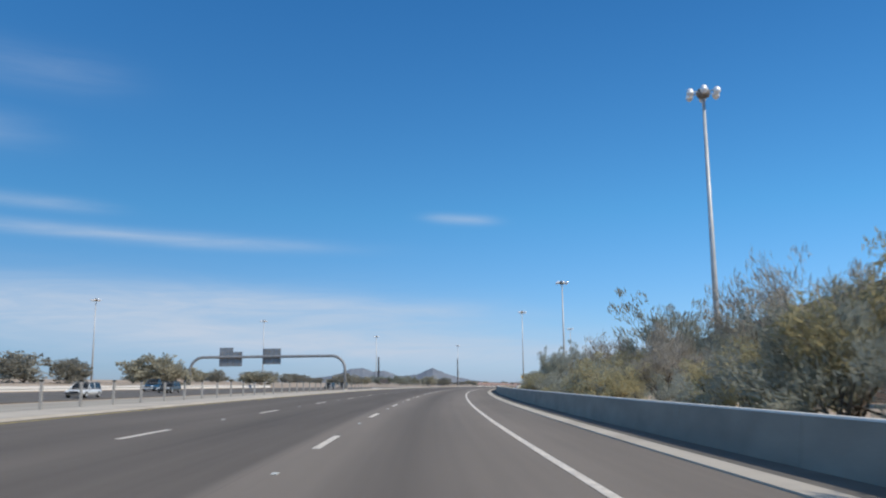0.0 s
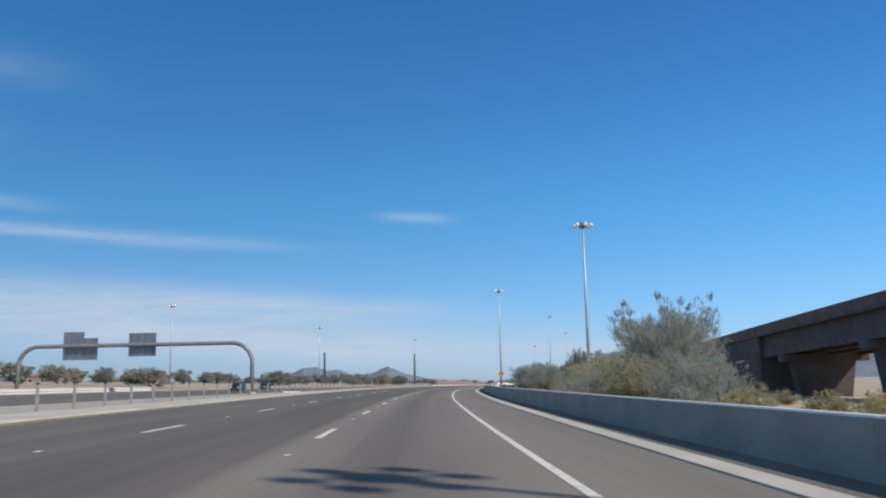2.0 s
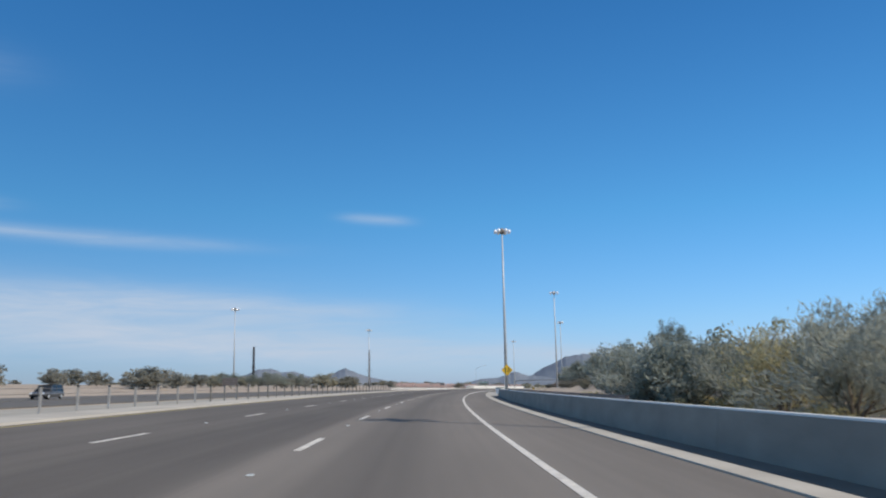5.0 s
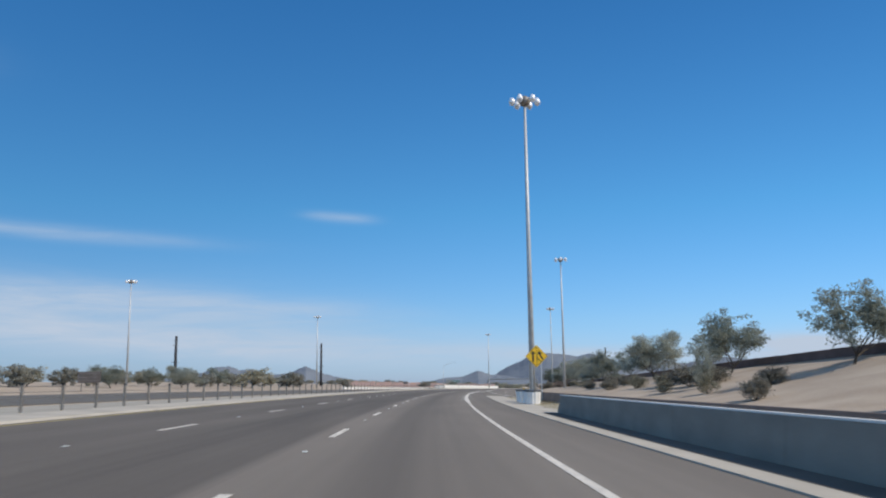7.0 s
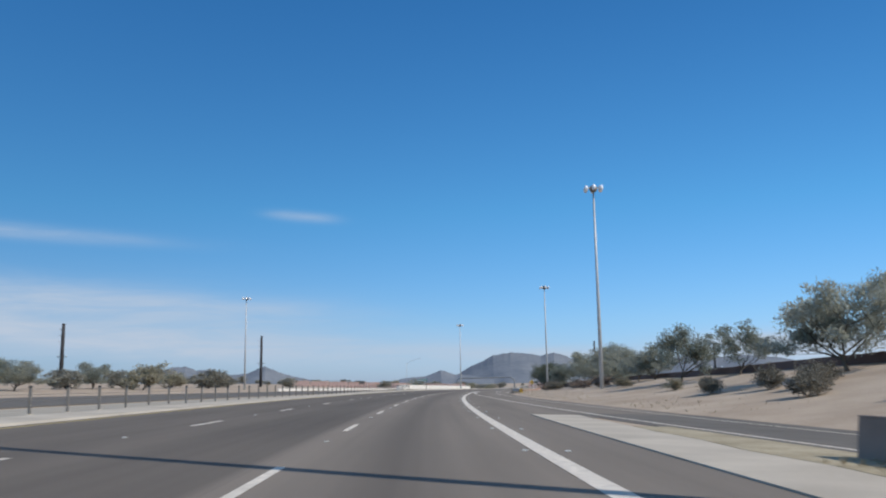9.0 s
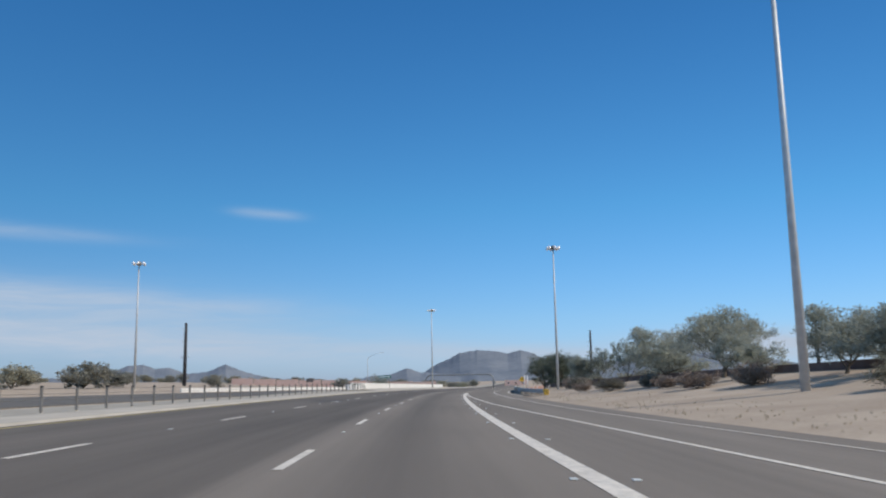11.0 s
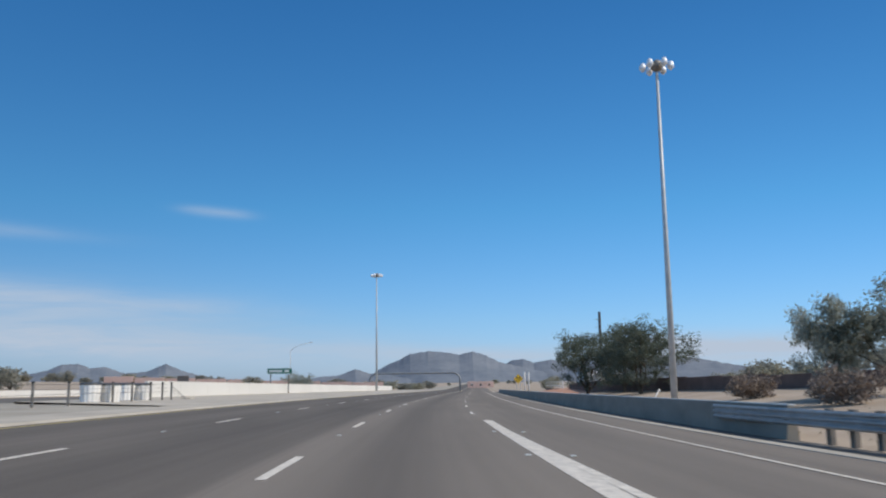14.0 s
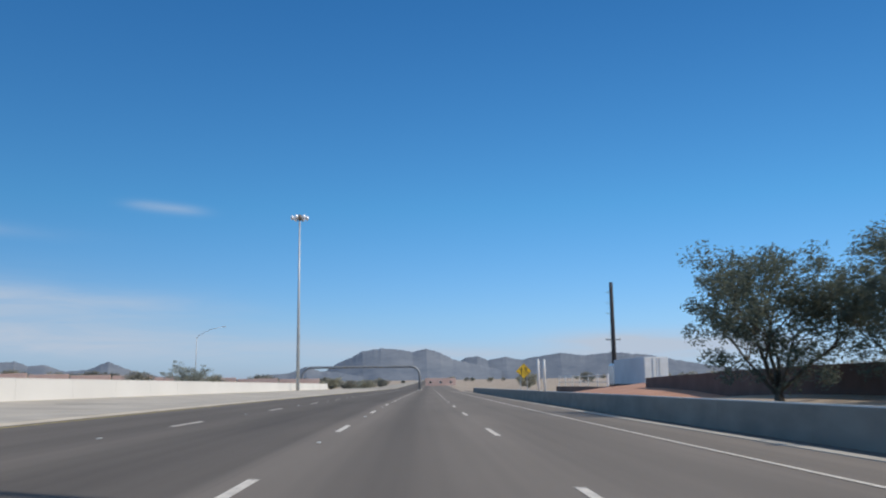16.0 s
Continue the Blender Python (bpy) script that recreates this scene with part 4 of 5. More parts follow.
# ---- power poles ----
def power_pole(s, e, top, z0, r=0.5):
    root = thing("power_pole", M(s, e, z0), "tall dark brown steel power pole with short arms", "utility pole", "power poles")
    bm = bmesh.new()
    tube(bm, [(0, 0, -0.3), (0, 0, (top - z0) * 0.5), (0, 0, top - z0)], [r, r * 0.86, r * 0.7], 12)
    part("pole", bm, RUST, root, smooth=True)
    h = (top - z0) * 0.45
    bm = bmesh.new()
    box(bm, -1.5, -0.08, h, 1.5, 0.08, h + 0.16)
    arm = part("crossarm", bm, RUST, root)
    for x in (-1.4, 1.4, -0.8):
        bm = bmesh.new()
        tube(bm, [(x, 0, h + 0.163), (x, 0, h + 0.3), (x, 0, h + 0.5)], [0.07, 0.12, 0.06], 8)
        part("insulator", bm, LENS, arm)
    for k in range(3):
        zz = (top - z0) * (0.7 + 0.1 * k)
        bm = bmesh.new()
        tube(bm, [(-r * 0.6, 0, zz), (-r - 0.7, 0, zz + 0.12)], [0.07, 0.04], 6)
        part("post_insulator", bm, DULL_STEEL, root)
    return root


power_pole(450.5, -114.3, 16.3, -0.8, 0.62)
power_pole(549.5, -97.4, 19.9, -0.8, 0.62)
power_pole(601.8, 40.05, 21.9, 0.5, 0.5)
power_pole(425, 57, 11.6, 1.5, 0.29)


def cobra_lamp():
    root = thing("street_lamp", M(637.6, -55, -0.45), "slim grey street lamp with one long arm", "street lamp")
    bm = bmesh.new()
    tube(bm, [(0, 0, -0.2), (0, 0, 6), (0, 0, 12.5)], [0.14, 0.11, 0.08], 8)
    part("pole", bm, STEEL, root, smooth=True)
    bm = bmesh.new()
    tube(bm, [(0, 0, 12.3), (1.2, 0, 13.2), (3.5, 0, 14.3), (6.4, 0, 14.9)], [0.07, 0.07, 0.06, 0.05], 6)
    part("arm", bm, STEEL, root, smooth=True)
    bm = bmesh.new()
    box(bm, 6.3, -0.2, 14.8, 7.2, 0.2, 15.02, 0.06)
    part("lamp_head", bm, STEEL, root)


cobra_lamp()


def sign_back(s, e, z0, z1, w):
    root = thing("road_sign", M(s, e, 0, 8), "brown back of a road sign beside the far lanes", "road sign")
    bm = bmesh.new()
    box(bm, -w / 2, 0, z0, w / 2, 0.06, z1, 0.01)
    panel = part("sign_panel", bm, SIGN_BROWN, root)
    for k in range(3):
        z = z0 + (z1 - z0) * (k + 0.5) / 3
        bm = bmesh.new()
        box(bm, -w / 2 + 0.05, -0.07, z - 0.04, w / 2 - 0.05, -0.003, z + 0.04)
        part("stiffener", bm, DULL_STEEL, panel)
    for x in (-w / 3, w / 3):
        bm = bmesh.new()
        box(bm, x - 0.06, 0.065, -1.5, x + 0.06, 0.18, z1 - 0.1)
        part("post", bm, DULL_STEEL, root)


sign_back(312, -55, 0.2, 1.95, 3.5)
sign_back(546.9, -54.4, 1.15, 2.3, 2.3)


brace = thing("leaning_post", M(452.0, 18.4, 0.3), "white steel post leaning beside the tall lamp's foot", "post")
bm = bmesh.new()
tube(bm, [(-0.55, 0, -0.15), (0.25, 0, 1.15)], [0.045, 0.045], 8)
part("post", bm, BARREL, brace, smooth=True)
# ---- trees and shrubs ----
def grow(seed, height, spread, fork, stems, levels=3, lean=0.35):
    """Limbs as (points, radii) and the tips, for a tree that forks at a height."""
    rng = random.Random(seed)
    limbs, tips = [], []

    def limb(p, d, length, r, level):
        pts, rad = [p], [r]
        n = 4
        for k in range(n):
            d = (d + Vector((rng.uniform(-1, 1), rng.uniform(-1, 1), rng.uniform(-0.5, 0.7))) * 0.22).normalized()
            p = p + d * length / n
            pts.append(p)
            rad.append(r * (1 - 0.55 * (k + 1) / n))
        limbs.append((pts, rad))
        if level >= levels:
            tips.append((pts[-1], d))
            tips.append((pts[2], d))
            return
        for k in range(rng.choice((3, 4)) if level else stems):
            a = rng.uniform(0, 2 * math.pi)
            out = Vector((math.cos(a), math.sin(a), 0)) * rng.uniform(0.3, 1.0) * spread / height * 1.25
            nd = (d * 0.55 + out + Vector((0, 0, rng.uniform(-0.15, 0.75)))).normalized()
            start = pts[-1] if k < 2 else pts[rng.choice((2, 3))]
            limb(start, nd, length * rng.uniform(0.55, 0.8) if level else (height - fork) * rng.uniform(0.42, 0.6), rad[-1] * 0.85, level + 1)

    limb(Vector((0, 0, -0.15)), Vector((rng.uniform(-lean, lean), rng.uniform(-lean, lean), 1)).normalized(), fork + 0.15, 0.035 * height, 0)
    return limbs, tips


def leaf_cloud(name, tips, seed, clump, count, size, material, droop=0.0, flat=0.75, up=0.35, radial=0.0, slim=0.38):
    """Many small leaves in clumps round the twigs' tips."""
    rng = np.random.RandomState(seed)
    c = np.array([tuple(p) for p, _ in tips])
    idx = rng.randint(0, len(c), count)
    dirs = rng.normal(size=(count, 3))
    dirs /= np.linalg.norm(dirs, axis=1)[:, None]
    rad = clump * rng.uniform(0.15, 1.0, count) ** 0.6 * rng.uniform(0.55, 1.3, len(c))[idx]
    pos = c[idx] + dirs * rad[:, None] * np.array([1, 1, flat])
    pos[:, 2] += up * clump * 0.3 - droop * rad
    a = rng.normal(size=(count, 3))
    if radial:
        out = pos - np.array([0, 0, -0.12 * c[:, 2].max()])
        a += radial * out / np.linalg.norm(out, axis=1)[:, None]
    a /= np.linalg.norm(a, axis=1)[:, None]
    b = np.cross(a, rng.normal(size=(count, 3)))
    b /= np.linalg.norm(b, axis=1)[:, None]
    sz = size * rng.uniform(0.6, 1.4, count)[:, None]
    long, wide = a * sz, b * sz * slim
    v = np.stack([pos - long, pos + wide, pos + long, pos - wide], 1).reshape(-1, 3)
    v[:, 2] = np.maximum(v[:, 2], 0.02)
    me = bpy.data.meshes.new(name)
    n = count
    me.vertices.add(4 * n)
    me.vertices.foreach_set("co", v.ravel())
    me.loops.add(4 * n)
    me.loops.foreach_set("vertex_index", np.arange(4 * n))
    me.polygons.add(n)
    me.polygons.foreach_set("loop_start", np.arange(0, 4 * n, 4))
    me.update(calc_edges=True)
    me.materials.append(material)
    return me


def tree(name, seed, height, spread, fork, stems, clump, count, size, material, label, category="tree", group="", levels=3, lean=0.3, sides=4, fill=0, low=0.34, **kw):
    limbs, tips = grow(seed, height, spread, fork, stems, levels, lean)
    rng = random.Random(seed + 50)
    top = max(p.z for p, _ in tips)
    wide = sorted(math.hypot(p.x, p.y) for p, _ in tips)[int(len(tips) * 0.85)]
    for k in range(fill):  # inner and lower foliage that closes the crown
        a, r, u = rng.uniform(0, 2 * math.pi), math.sqrt(rng.random()), rng.random()
        z = top * (low + (0.92 - low) * u)
        r *= wide * max(0.72 if u < 0.5 else 0.3, math.sin(math.pi * (0.2 + 0.62 * u))) * rng.uniform(0.85, 1.1)
        tips.append((Vector((math.cos(a) * r, math.sin(a) * r, z)), Vector((0, 0, 1))))
    root = thing(name, Matrix.Translation((0, 0, -500)), label, category, group)
    bm = bmesh.new()
    for pts, rad in limbs:
        tube(bm, pts, rad, sides, False)
    part("trunk", bm, BARK, root, smooth=True)
    crown = leaf_cloud("crown", tips, seed, clump, count, size, material, **kw)
    part("crown", crown, material, root)
    co = np.array([v.co for v in crown.vertices])
    lo, hi = np.percentile(co, 1, axis=0), np.percentile(co, 99, axis=0)
    return root, float(hi[2]) + 0.15, float(hi[0] - lo[0] + hi[1] - lo[1]) / 2


KINDS = {}


def kind(key, *a, **k):
    KINDS[key] = tree(*a, **k)


kind("palo", "palo_verde_tree", 1, 6.0, 5.0, 0.6, 6, 0.8, 6000, 0.165, LEAF_OLIVE, "airy olive-green desert tree with many thin stems", radial=1.2, slim=0.26)
kind("palo2", "palo_verde_tree", 2, 6.0, 4.8, 0.5, 7, 0.55, 5200, 0.22, LEAF_TWIG, "airy grey desert tree with bare upright twigs", radial=3.2, slim=0.09)
kind("plume", "palo_verde_tree", 14, 6.0, 5.6, 0.6, 8, 0.6, 9000, 0.17, LEAF_GREY, "grey-green desert tree with plume-like upright branches", radial=3.0, slim=0.16)
kind("mesq", "mesquite_tree", 3, 6.0, 6.0, 1.3, 5, 0.8, 8500, 0.14, LEAF_DARK, "dark green spreading desert tree on bare ground", fill=64, low=0.27)
kind("mesq2", "mesquite_tree", 4, 6.0, 5.0, 1.0, 5, 0.75, 8500, 0.14, LEAF_DARK, "dark green desert tree with an uneven crown", fill=64, low=0.27)
kind("elm", "desert_tree", 5, 7.0, 5.0, 1.3, 5, 0.75, 9000, 0.12, LEAF_DARK, "dark green leafy tree behind the concrete barrier", fill=26)
kind("grey", "desert_tree", 6, 6.0, 6.5, 1.0, 6, 0.8, 14000, 0.15, LEAF_GREY, "grey-green feathery desert tree on the bank", radial=1.4, slim=0.24, fill=60, low=0.26)
kind("fan", "palo_verde_tree", 12, 7.0, 7.5, 1.4, 7, 0.8, 15000, 0.15, LEAF_GREY, "wide round pale grey-green desert tree on the bank", radial=2.0, slim=0.2, fill=90, low=0.42)
kind("full", "desert_tree", 13, 7.0, 5.5, 0.8, 7, 0.62, 23000, 0.088, LEAF_DEEP, "dense dark green leafy tree behind the concrete barrier", flat=0.95, fill=110, low=0.11)
kind("sage", "desert_shrub", 7, 1.6, 2.0, 0.12, 7, 0.34, 2800, 0.06, LEAF_SAGE, "round grey-green desert shrub on the bank", "shrub", levels=2, flat=0.9, fill=30, low=0.12)
kind("dark", "desert_shrub", 15, 1.8, 2.0, 0.12, 7, 0.38, 3800, 0.066, LEAF_BRUSH, "round dark green desert shrub on the bank", "shrub", levels=2, flat=0.9, fill=30, low=0.1)
kind("dry", "desert_shrub", 8, 1.5, 2.2, 0.12, 7, 0.34, 3600, 0.066, LEAF_DRY, "round dry brown desert shrub on the bank", "shrub", levels=2, flat=0.9, fill=30, low=0.12)
kind("creo", "creosote_bush", 9, 3.0, 3.0, 0.15, 9, 0.5, 4900, 0.083, LEAF_OLIVE, "dense olive-green bush behind the low wall", "shrub", levels=2, radial=1.6, slim=0.3, fill=20, low=0.1, sides=3)
kind("creo2", "creosote_bush", 10, 3.0, 3.0, 0.15, 9, 0.45, 4900, 0.093, LEAF_GREY, "dense grey-green bush behind the low wall", "shrub", levels=2, radial=2.2, slim=0.18, fill=14, low=0.1, sides=3)
kind("hedge", "mesquite_bush", 19, 3.4, 3.6, 0.2, 8, 0.6, 4900, 0.11, LEAF_DARK, "dark green leafy bush at the foot of the bank", "shrub", levels=2, fill=30, low=0.1, sides=3)
kind("weed", "creosote_bush", 16, 1.5, 2.4, 0.1, 9, 0.3, 1700, 0.11, LEAF_STRAW, "low yellow-green brush behind the low wall", "shrub", levels=2, radial=1.6, slim=0.2, fill=14, low=0.1, sides=3)
kind("far", "mesquite_tree", 17, 6.0, 7.0, 0.5, 6, 0.9, 2600, 0.27, LEAF_FAR, "grey-green desert tree far across the plain", levels=2, sides=3, fill=34, low=0.08)
kind("far2", "palo_verde_tree", 18, 6.0, 7.0, 0.5, 6, 0.9, 2600, 0.27, LEAF_PALE, "pale olive desert tree far across the plain", levels=2, sides=3, fill=34, low=0.08)
USED = set()


def plant(key, s, e, height, turn=None, group="", wide=1.0, width=0.0):
    if 128 < s < 168 and 1.0 + 0.5 * (s - 113.3) < e < 4.6 + 0.67 * (s - 113.3) and height > 1.3:  # a bare strip through the thicket
        return None
    root, tops, natural = KINDS[key]
    k = height / tops
    if width:
        wide = width / (natural * k)
    m = M(s, e, ground_z(s, e) - 0.03, (turn if turn is not None else (s * 37 + e * 91) % 360)) @ Matrix.Diagonal((k * wide, k * wide, k, 1)) @ Matrix.Diagonal((*root.scale, 1)).inverted()
    if key in USED:
        ob = copy_thing(root, m)
    else:
        USED.add(key)
        root.matrix_world = m
        ob = root
    if group:
        ob["group"] = group
    return ob


rng = random.Random(4)
# the thicket behind the low wall
skyline = table((-20, 4.6), (12, 4.8), (22, 4.8), (28, 4.5), (31, 2.9), (40, 2.8), (46, 4.2), (56, 4.2), (58, 3.0), (62, 3.0), (69, 2.9), (72, 1.7), (83, 1.6), (85, 3.0), (98, 3.4), (108, 2.7), (116, 2.5), (121, 3.4), (128, 3.8), (130, 2.6), (132, 1.3), (136.5, 1.3), (138.5, 3.8), (146, 4.2), (151, 3.4), (165, 3.2), (185, 3.5), (198, 2.6), (212, 2.4))
s = -14.0
while s < 113:
    h, low = skyline(s), 71 < s < 83.5
    plant("weed" if low else "creo" if rng.random() < 0.55 else "creo2", s, rng.uniform(12.2, 14.0), h * rng.uniform(0.55, 0.85), group="bushes behind the wall")
    if rng.random() < 0.55 and not low:
        plant("palo" if rng.random() < 0.5 else "palo2", s + rng.uniform(-1, 1), rng.uniform(14.5, 17.0), h * rng.uniform(0.85, 1.2), group="bushes behind the wall")
    if rng.random() < 0.6 and not 70 < s:
        plant("creo" if rng.random() < 0.6 else "creo2", s + rng.uniform(-2, 2), rng.uniform(17, 24), h * rng.uniform(0.6, 1.0), group="bushes behind the wall", wide=1.2)
    s += rng.uniform(2.6, 4.4)
# farther on it draws back from the wall, up to the foot of the bank
hedge_e = table((113, 16.5), (130, 18.0), (147, 24.5), (160, 26.5), (200, 27.5))
hedge_h = table((113, 2.9), (128, 3.2), (134, 4.0), (148, 4.3), (154, 4.6), (160, 5.6), (178, 5.6), (186, 4.6), (200, 4.2))
while s < 216:
    for back in (0.0, 3.2) if not 147 < s < 154 else ():
        plant(rng.choice(("creo", "creo", "creo2")) if 128 < s < 150 else rng.choice(("creo2", "creo2", "creo", "hedge")), s + rng.uniform(-1, 1), hedge_e(s) + back + rng.uniform(0, 1.6), hedge_h(s) * rng.uniform(0.8, 1.12), group="bushes at the foot of the bank", wide=rng.uniform(0.9, 1.2))
    s += rng.uniform(2.6, 3.8)
for key, s, e, w, h in (("plume", 113, 20.6, 7.4, 7.2), ("plume", 97.7, 16.4, 4.4, 5.8), ("plume", 101.7, 15.8, 5.0, 6.0), ("plume", 104, 18.5, 4.6, 4.6), ("creo2", 96, 15.0, 4.6, 3.2), ("creo2", 91.5, 15.2, 4.0, 3.0), 
                        ("palo2", 23.5, 15.5, 5.0, 5.4), ("palo2", 27, 14.5, 4.6, 5.0), ("plume", 50, 18, 8.0, 7.1), ("palo2", 47.5, 16.5, 4.4, 5.6), ("palo2", 55, 16.5, 4.2, 4.4), ("plume", 27.5, 17.5, 5.0, 5.3), ("creo2", 100.5, 15.4, 5.0, 3.5), ("creo2", 105.5, 16.4, 5.0, 3.4),
                        ("palo", 22, 16.5, 6.0, 5.7), ("palo", 14, 17, 6.0, 6.0), ("palo", 6, 16, 6.0, 6.0), ("hedge", 224, 27.6, 4.0, 4.4), ("elm", 231, 29.8, 5.2, 7.9), ("hedge", 228.5, 28.2, 3.6, 3.0), ("elm", 220, 28.5, 3.8, 5.0), ("dark", 216, 25.5, 3.4, 2.6)):
    plant(key, s, e, h, group="bushes behind the wall", width=w)
for k in range(6):
    plant("palo2" if k % 2 else "creo", 20 + k * 10.0, 28 + (k * 7 % 11), rng.uniform(2.3, 3.6), group="bushes behind the wall")
for k in range(16):
    plant("weed", 74 + k * 4.6, 17 + (k * 5 % 13), rng.uniform(0.8, 1.3), group="bushes behind the wall", wide=1.3)

s = 163.0
while s < 200:
    plant(rng.choice(("creo2", "hedge", "creo2", "creo")), s, rng.uniform(15.8, 18.6), rng.uniform(3.3, 4.4), group="bushes behind the wall", wide=rng.uniform(0.9, 1.2))
    s += rng.uniform(2.2, 3.4)
for k in range(44):
    plant("weed", 112 + k * 2.3, rng.uniform(13.5, 20.5), rng.uniform(0.6, 1.0), group="bushes behind the wall", wide=1.4)

# the bank beyond the gore: width and height of each
for key, s, e, w, h in (("grey", 307, 31.2, 9.4, 6.5), ("mesq2", 280, 33.2, 6.6, 6.6), ("mesq", 333.8, 27.4, 6.2, 5.7), ("mesq2", 326.9, 31.0, 5.4, 5.0), ("fan", 379.5, 28.0, 8.8, 6.2), ("grey", 393, 26.0, 7.8, 5.9), ("mesq2", 401, 28.2, 4.0, 4.0), ("grey", 372, 27.0, 5.0, 3.6),
                        ("mesq2", 421.5, 27.8, 4.2, 6.2), ("mesq2", 431.5, 25.5, 5.4, 5.7), ("grey", 433.5, 22.4, 4.4, 5.0), ("mesq2", 258, 35.3, 7.0, 6.4), ("mesq2", 291, 34, 5.0, 5.0), ("grey", 358, 28.0, 6.0, 4.4), ("grey", 352, 29.0, 6.0, 4.6)):
    plant(key, s, e, h, group="trees on the bank", width=w)
green = [("sage", 270.6, 23.5, 1.8, 1.3), ("sage", 287, 24.7, 2.6, 1.6), ("sage", 261.5, 24.6, 1.9, 1.9), ("dark", 258.4, 28.9, 2.4, 1.5), ("dark", 249.5, 24, 2.0, 1.7),
          ("dark", 295, 22.6, 2.0, 1.5), ("sage", 320, 22.8, 2.0, 1.2), ("dark", 308.5, 22.0, 1.7, 1.4), ("sage", 345, 23.5, 2.4, 1.3), ("sage", 280, 26.0, 2.4, 1.7),
          ("dark", 274.5, 27, 3.6, 2.4), ("dark", 272, 28.6, 3.4, 2.0), ("dark", 304, 24.4, 1.8, 1.7)]
brown = [("dark", 300.5, 25.6, 2.0, 1.6), ("dark", 302.5, 27.3, 1.8, 1.4), ("dark", 383.0, 22.0, 1.8, 1.3), ("dark", 387, 19.1, 2.7, 1.5), ("creo2", 268, 26.7, 2.4, 4.2),
          ("dry", 429, 20.6, 2.6, 1.9), ("dark", 418.5, 20.4, 2.7, 1.9), ("dark", 384.5, 22.8, 2.0, 1.5), ("dry", 376.5, 22.0, 2.4, 1.2), ("dry", 401.2, 18.5, 1.9, 1.2), ("dry", 420.6, 21.4, 2.4, 1.7), ("dry", 411.5, 24.4, 1.6, 0.9),
          ("dry", 433, 22.0, 2.2, 1.1), ("dry", 442.8, 22.0, 3.0, 1.7), ("dry", 368, 21.8, 2.7, 1.5), ("dry", 361.5, 23.6, 2.9, 1.7)]
for key, s, e, w, h in green + brown:
    plant(key, s, e, h, group="shrubs on the bank", width=w)
for key, s, e, w, h in (("full", 487.0, 18.9, 8.0, 7.5), ("full", 472.8, 22.2, 10.0, 7.2), ("full", 481.7, 22.4, 7.0, 7.0)):
    plant(key, s, e, h, group="trees behind the second barrier", width=w)

# across the opposite carriageway
plain = [(132, -78, 11, 6.4, "far"), (138, -73, 7, 5.2, "far"), (143, -75, 6, 5.6, "far"), (143, -60, 10, 7.2, "far2"), (150, -58, 8, 6.2, "far2"), (214, -64.5, 11, 4.8, "far2"), (580, -38.6, 8.0, 6.2, "plume"), (150, -118, 8, 6, "far"), (166, -112, 8, 5, "far"), (185, -120, 9, 6, "far"), (205, -98, 6, 5.0, "far2"), (214, -95, 7, 5.4, "far2"), (224, -92, 7, 5.2, "far2"),
         (236, -96, 6, 4.6, "far2"), (252, -98, 6, 5.0, "far"), (268, -90, 5, 4.2, "far2"), (284, -92, 6, 5.2, "far"), (299, -112, 6, 4.6, "far"), (322, -101, 6, 4.8, "far"),
         (338, -66, 6.4, 5.0, "mesq"), (297, -68, 10.0, 5.4, "far"), (305, -72, 8.0, 4.8, "far"), (318, -72, 6.0, 4.2, "far"), (328, -76, 6.0, 4.0, "far2"), (345, -80, 6.0, 4.2, "far"),
         (379, -80, 7.0, 4.4, "far2"), (388, -70, 6.0, 4.0, "far")]
verge = [(418, -76, 8.0, 4.6, "far"), (432, -72, 6.5, 4.6, "far2"), (475, -80, 9.0, 4.4, "far"), (352, -78, 5.6, 4.4, "far2"), (368, -66.3, 8.6, 5.8, "grey"), (361, -70, 4.0, 5.0, "mesq2"),
         (398.5, -71.2, 8.4, 6.0, "grey"), (406, -64.7, 9.0, 6.2, "far2"), (452, -72, 9.6, 5.8, "far"), (384, -92, 5, 4.6, "far"), (424, -96, 6, 4.6, "far"), (470, -110, 6, 3.8, "far"),
         (500, -116, 6, 4.0, "far"), (521, -74, 6.4, 4.3, "far"), (540, -112, 7, 4.5, "far"), (620, -62, 7, 4.5, "far"), (632, -50, 6, 4.2, "far2"), (655, -44, 7, 5.0, "far"),
         (668, -34, 6, 4.5, "far"), (690, -48, 8, 5.5, "far"), (700, -30, 7, 5, "far2"),
         (712, -24.5, 6, 3.6, "far"), (728, -22, 7, 3.4, "far2"), (744, -27, 7, 4.2, "far"), (752, -21, 6, 3.4, "far"), (766, -24, 8, 4.4, "far2"), (780, -19, 7, 4.0, "far"), (786, -31, 8, 4.6, "far")]
for s, e, w, h, key in plain + verge:
    plant(key, s, e, h * 0.87, group="trees across the road", width=w)
for k in range(140):
    s = rng.uniform(60, 900)
    e = -rng.uniform(90, 330)
    if 480 < s < 690 and e > -150:
        continue
    plant(rng.choice(("far", "far", "far2")), s, e, rng.uniform(2.2, 4.6), group="trees across the road", wide=rng.uniform(1.2, 1.9))
for k in range(46):
    s = rng.uniform(640, 1500)
    e = rng.choice((-1, 1)) * rng.uniform(16, 260)
    plant(rng.choice(("far", "far", "far2")), s, e, rng.uniform(3.0, 6.0), group="trees along the far road", wide=1.2)
for k in range(16):
    s = 440 + 9 * k + rng.uniform(-3, 3)
    plant(rng.choice(("far", "far2")), s, 36 + rng.uniform(0, 14), rng.uniform(3.0, 5.0), group="trees beyond the parapet", wide=1.2)


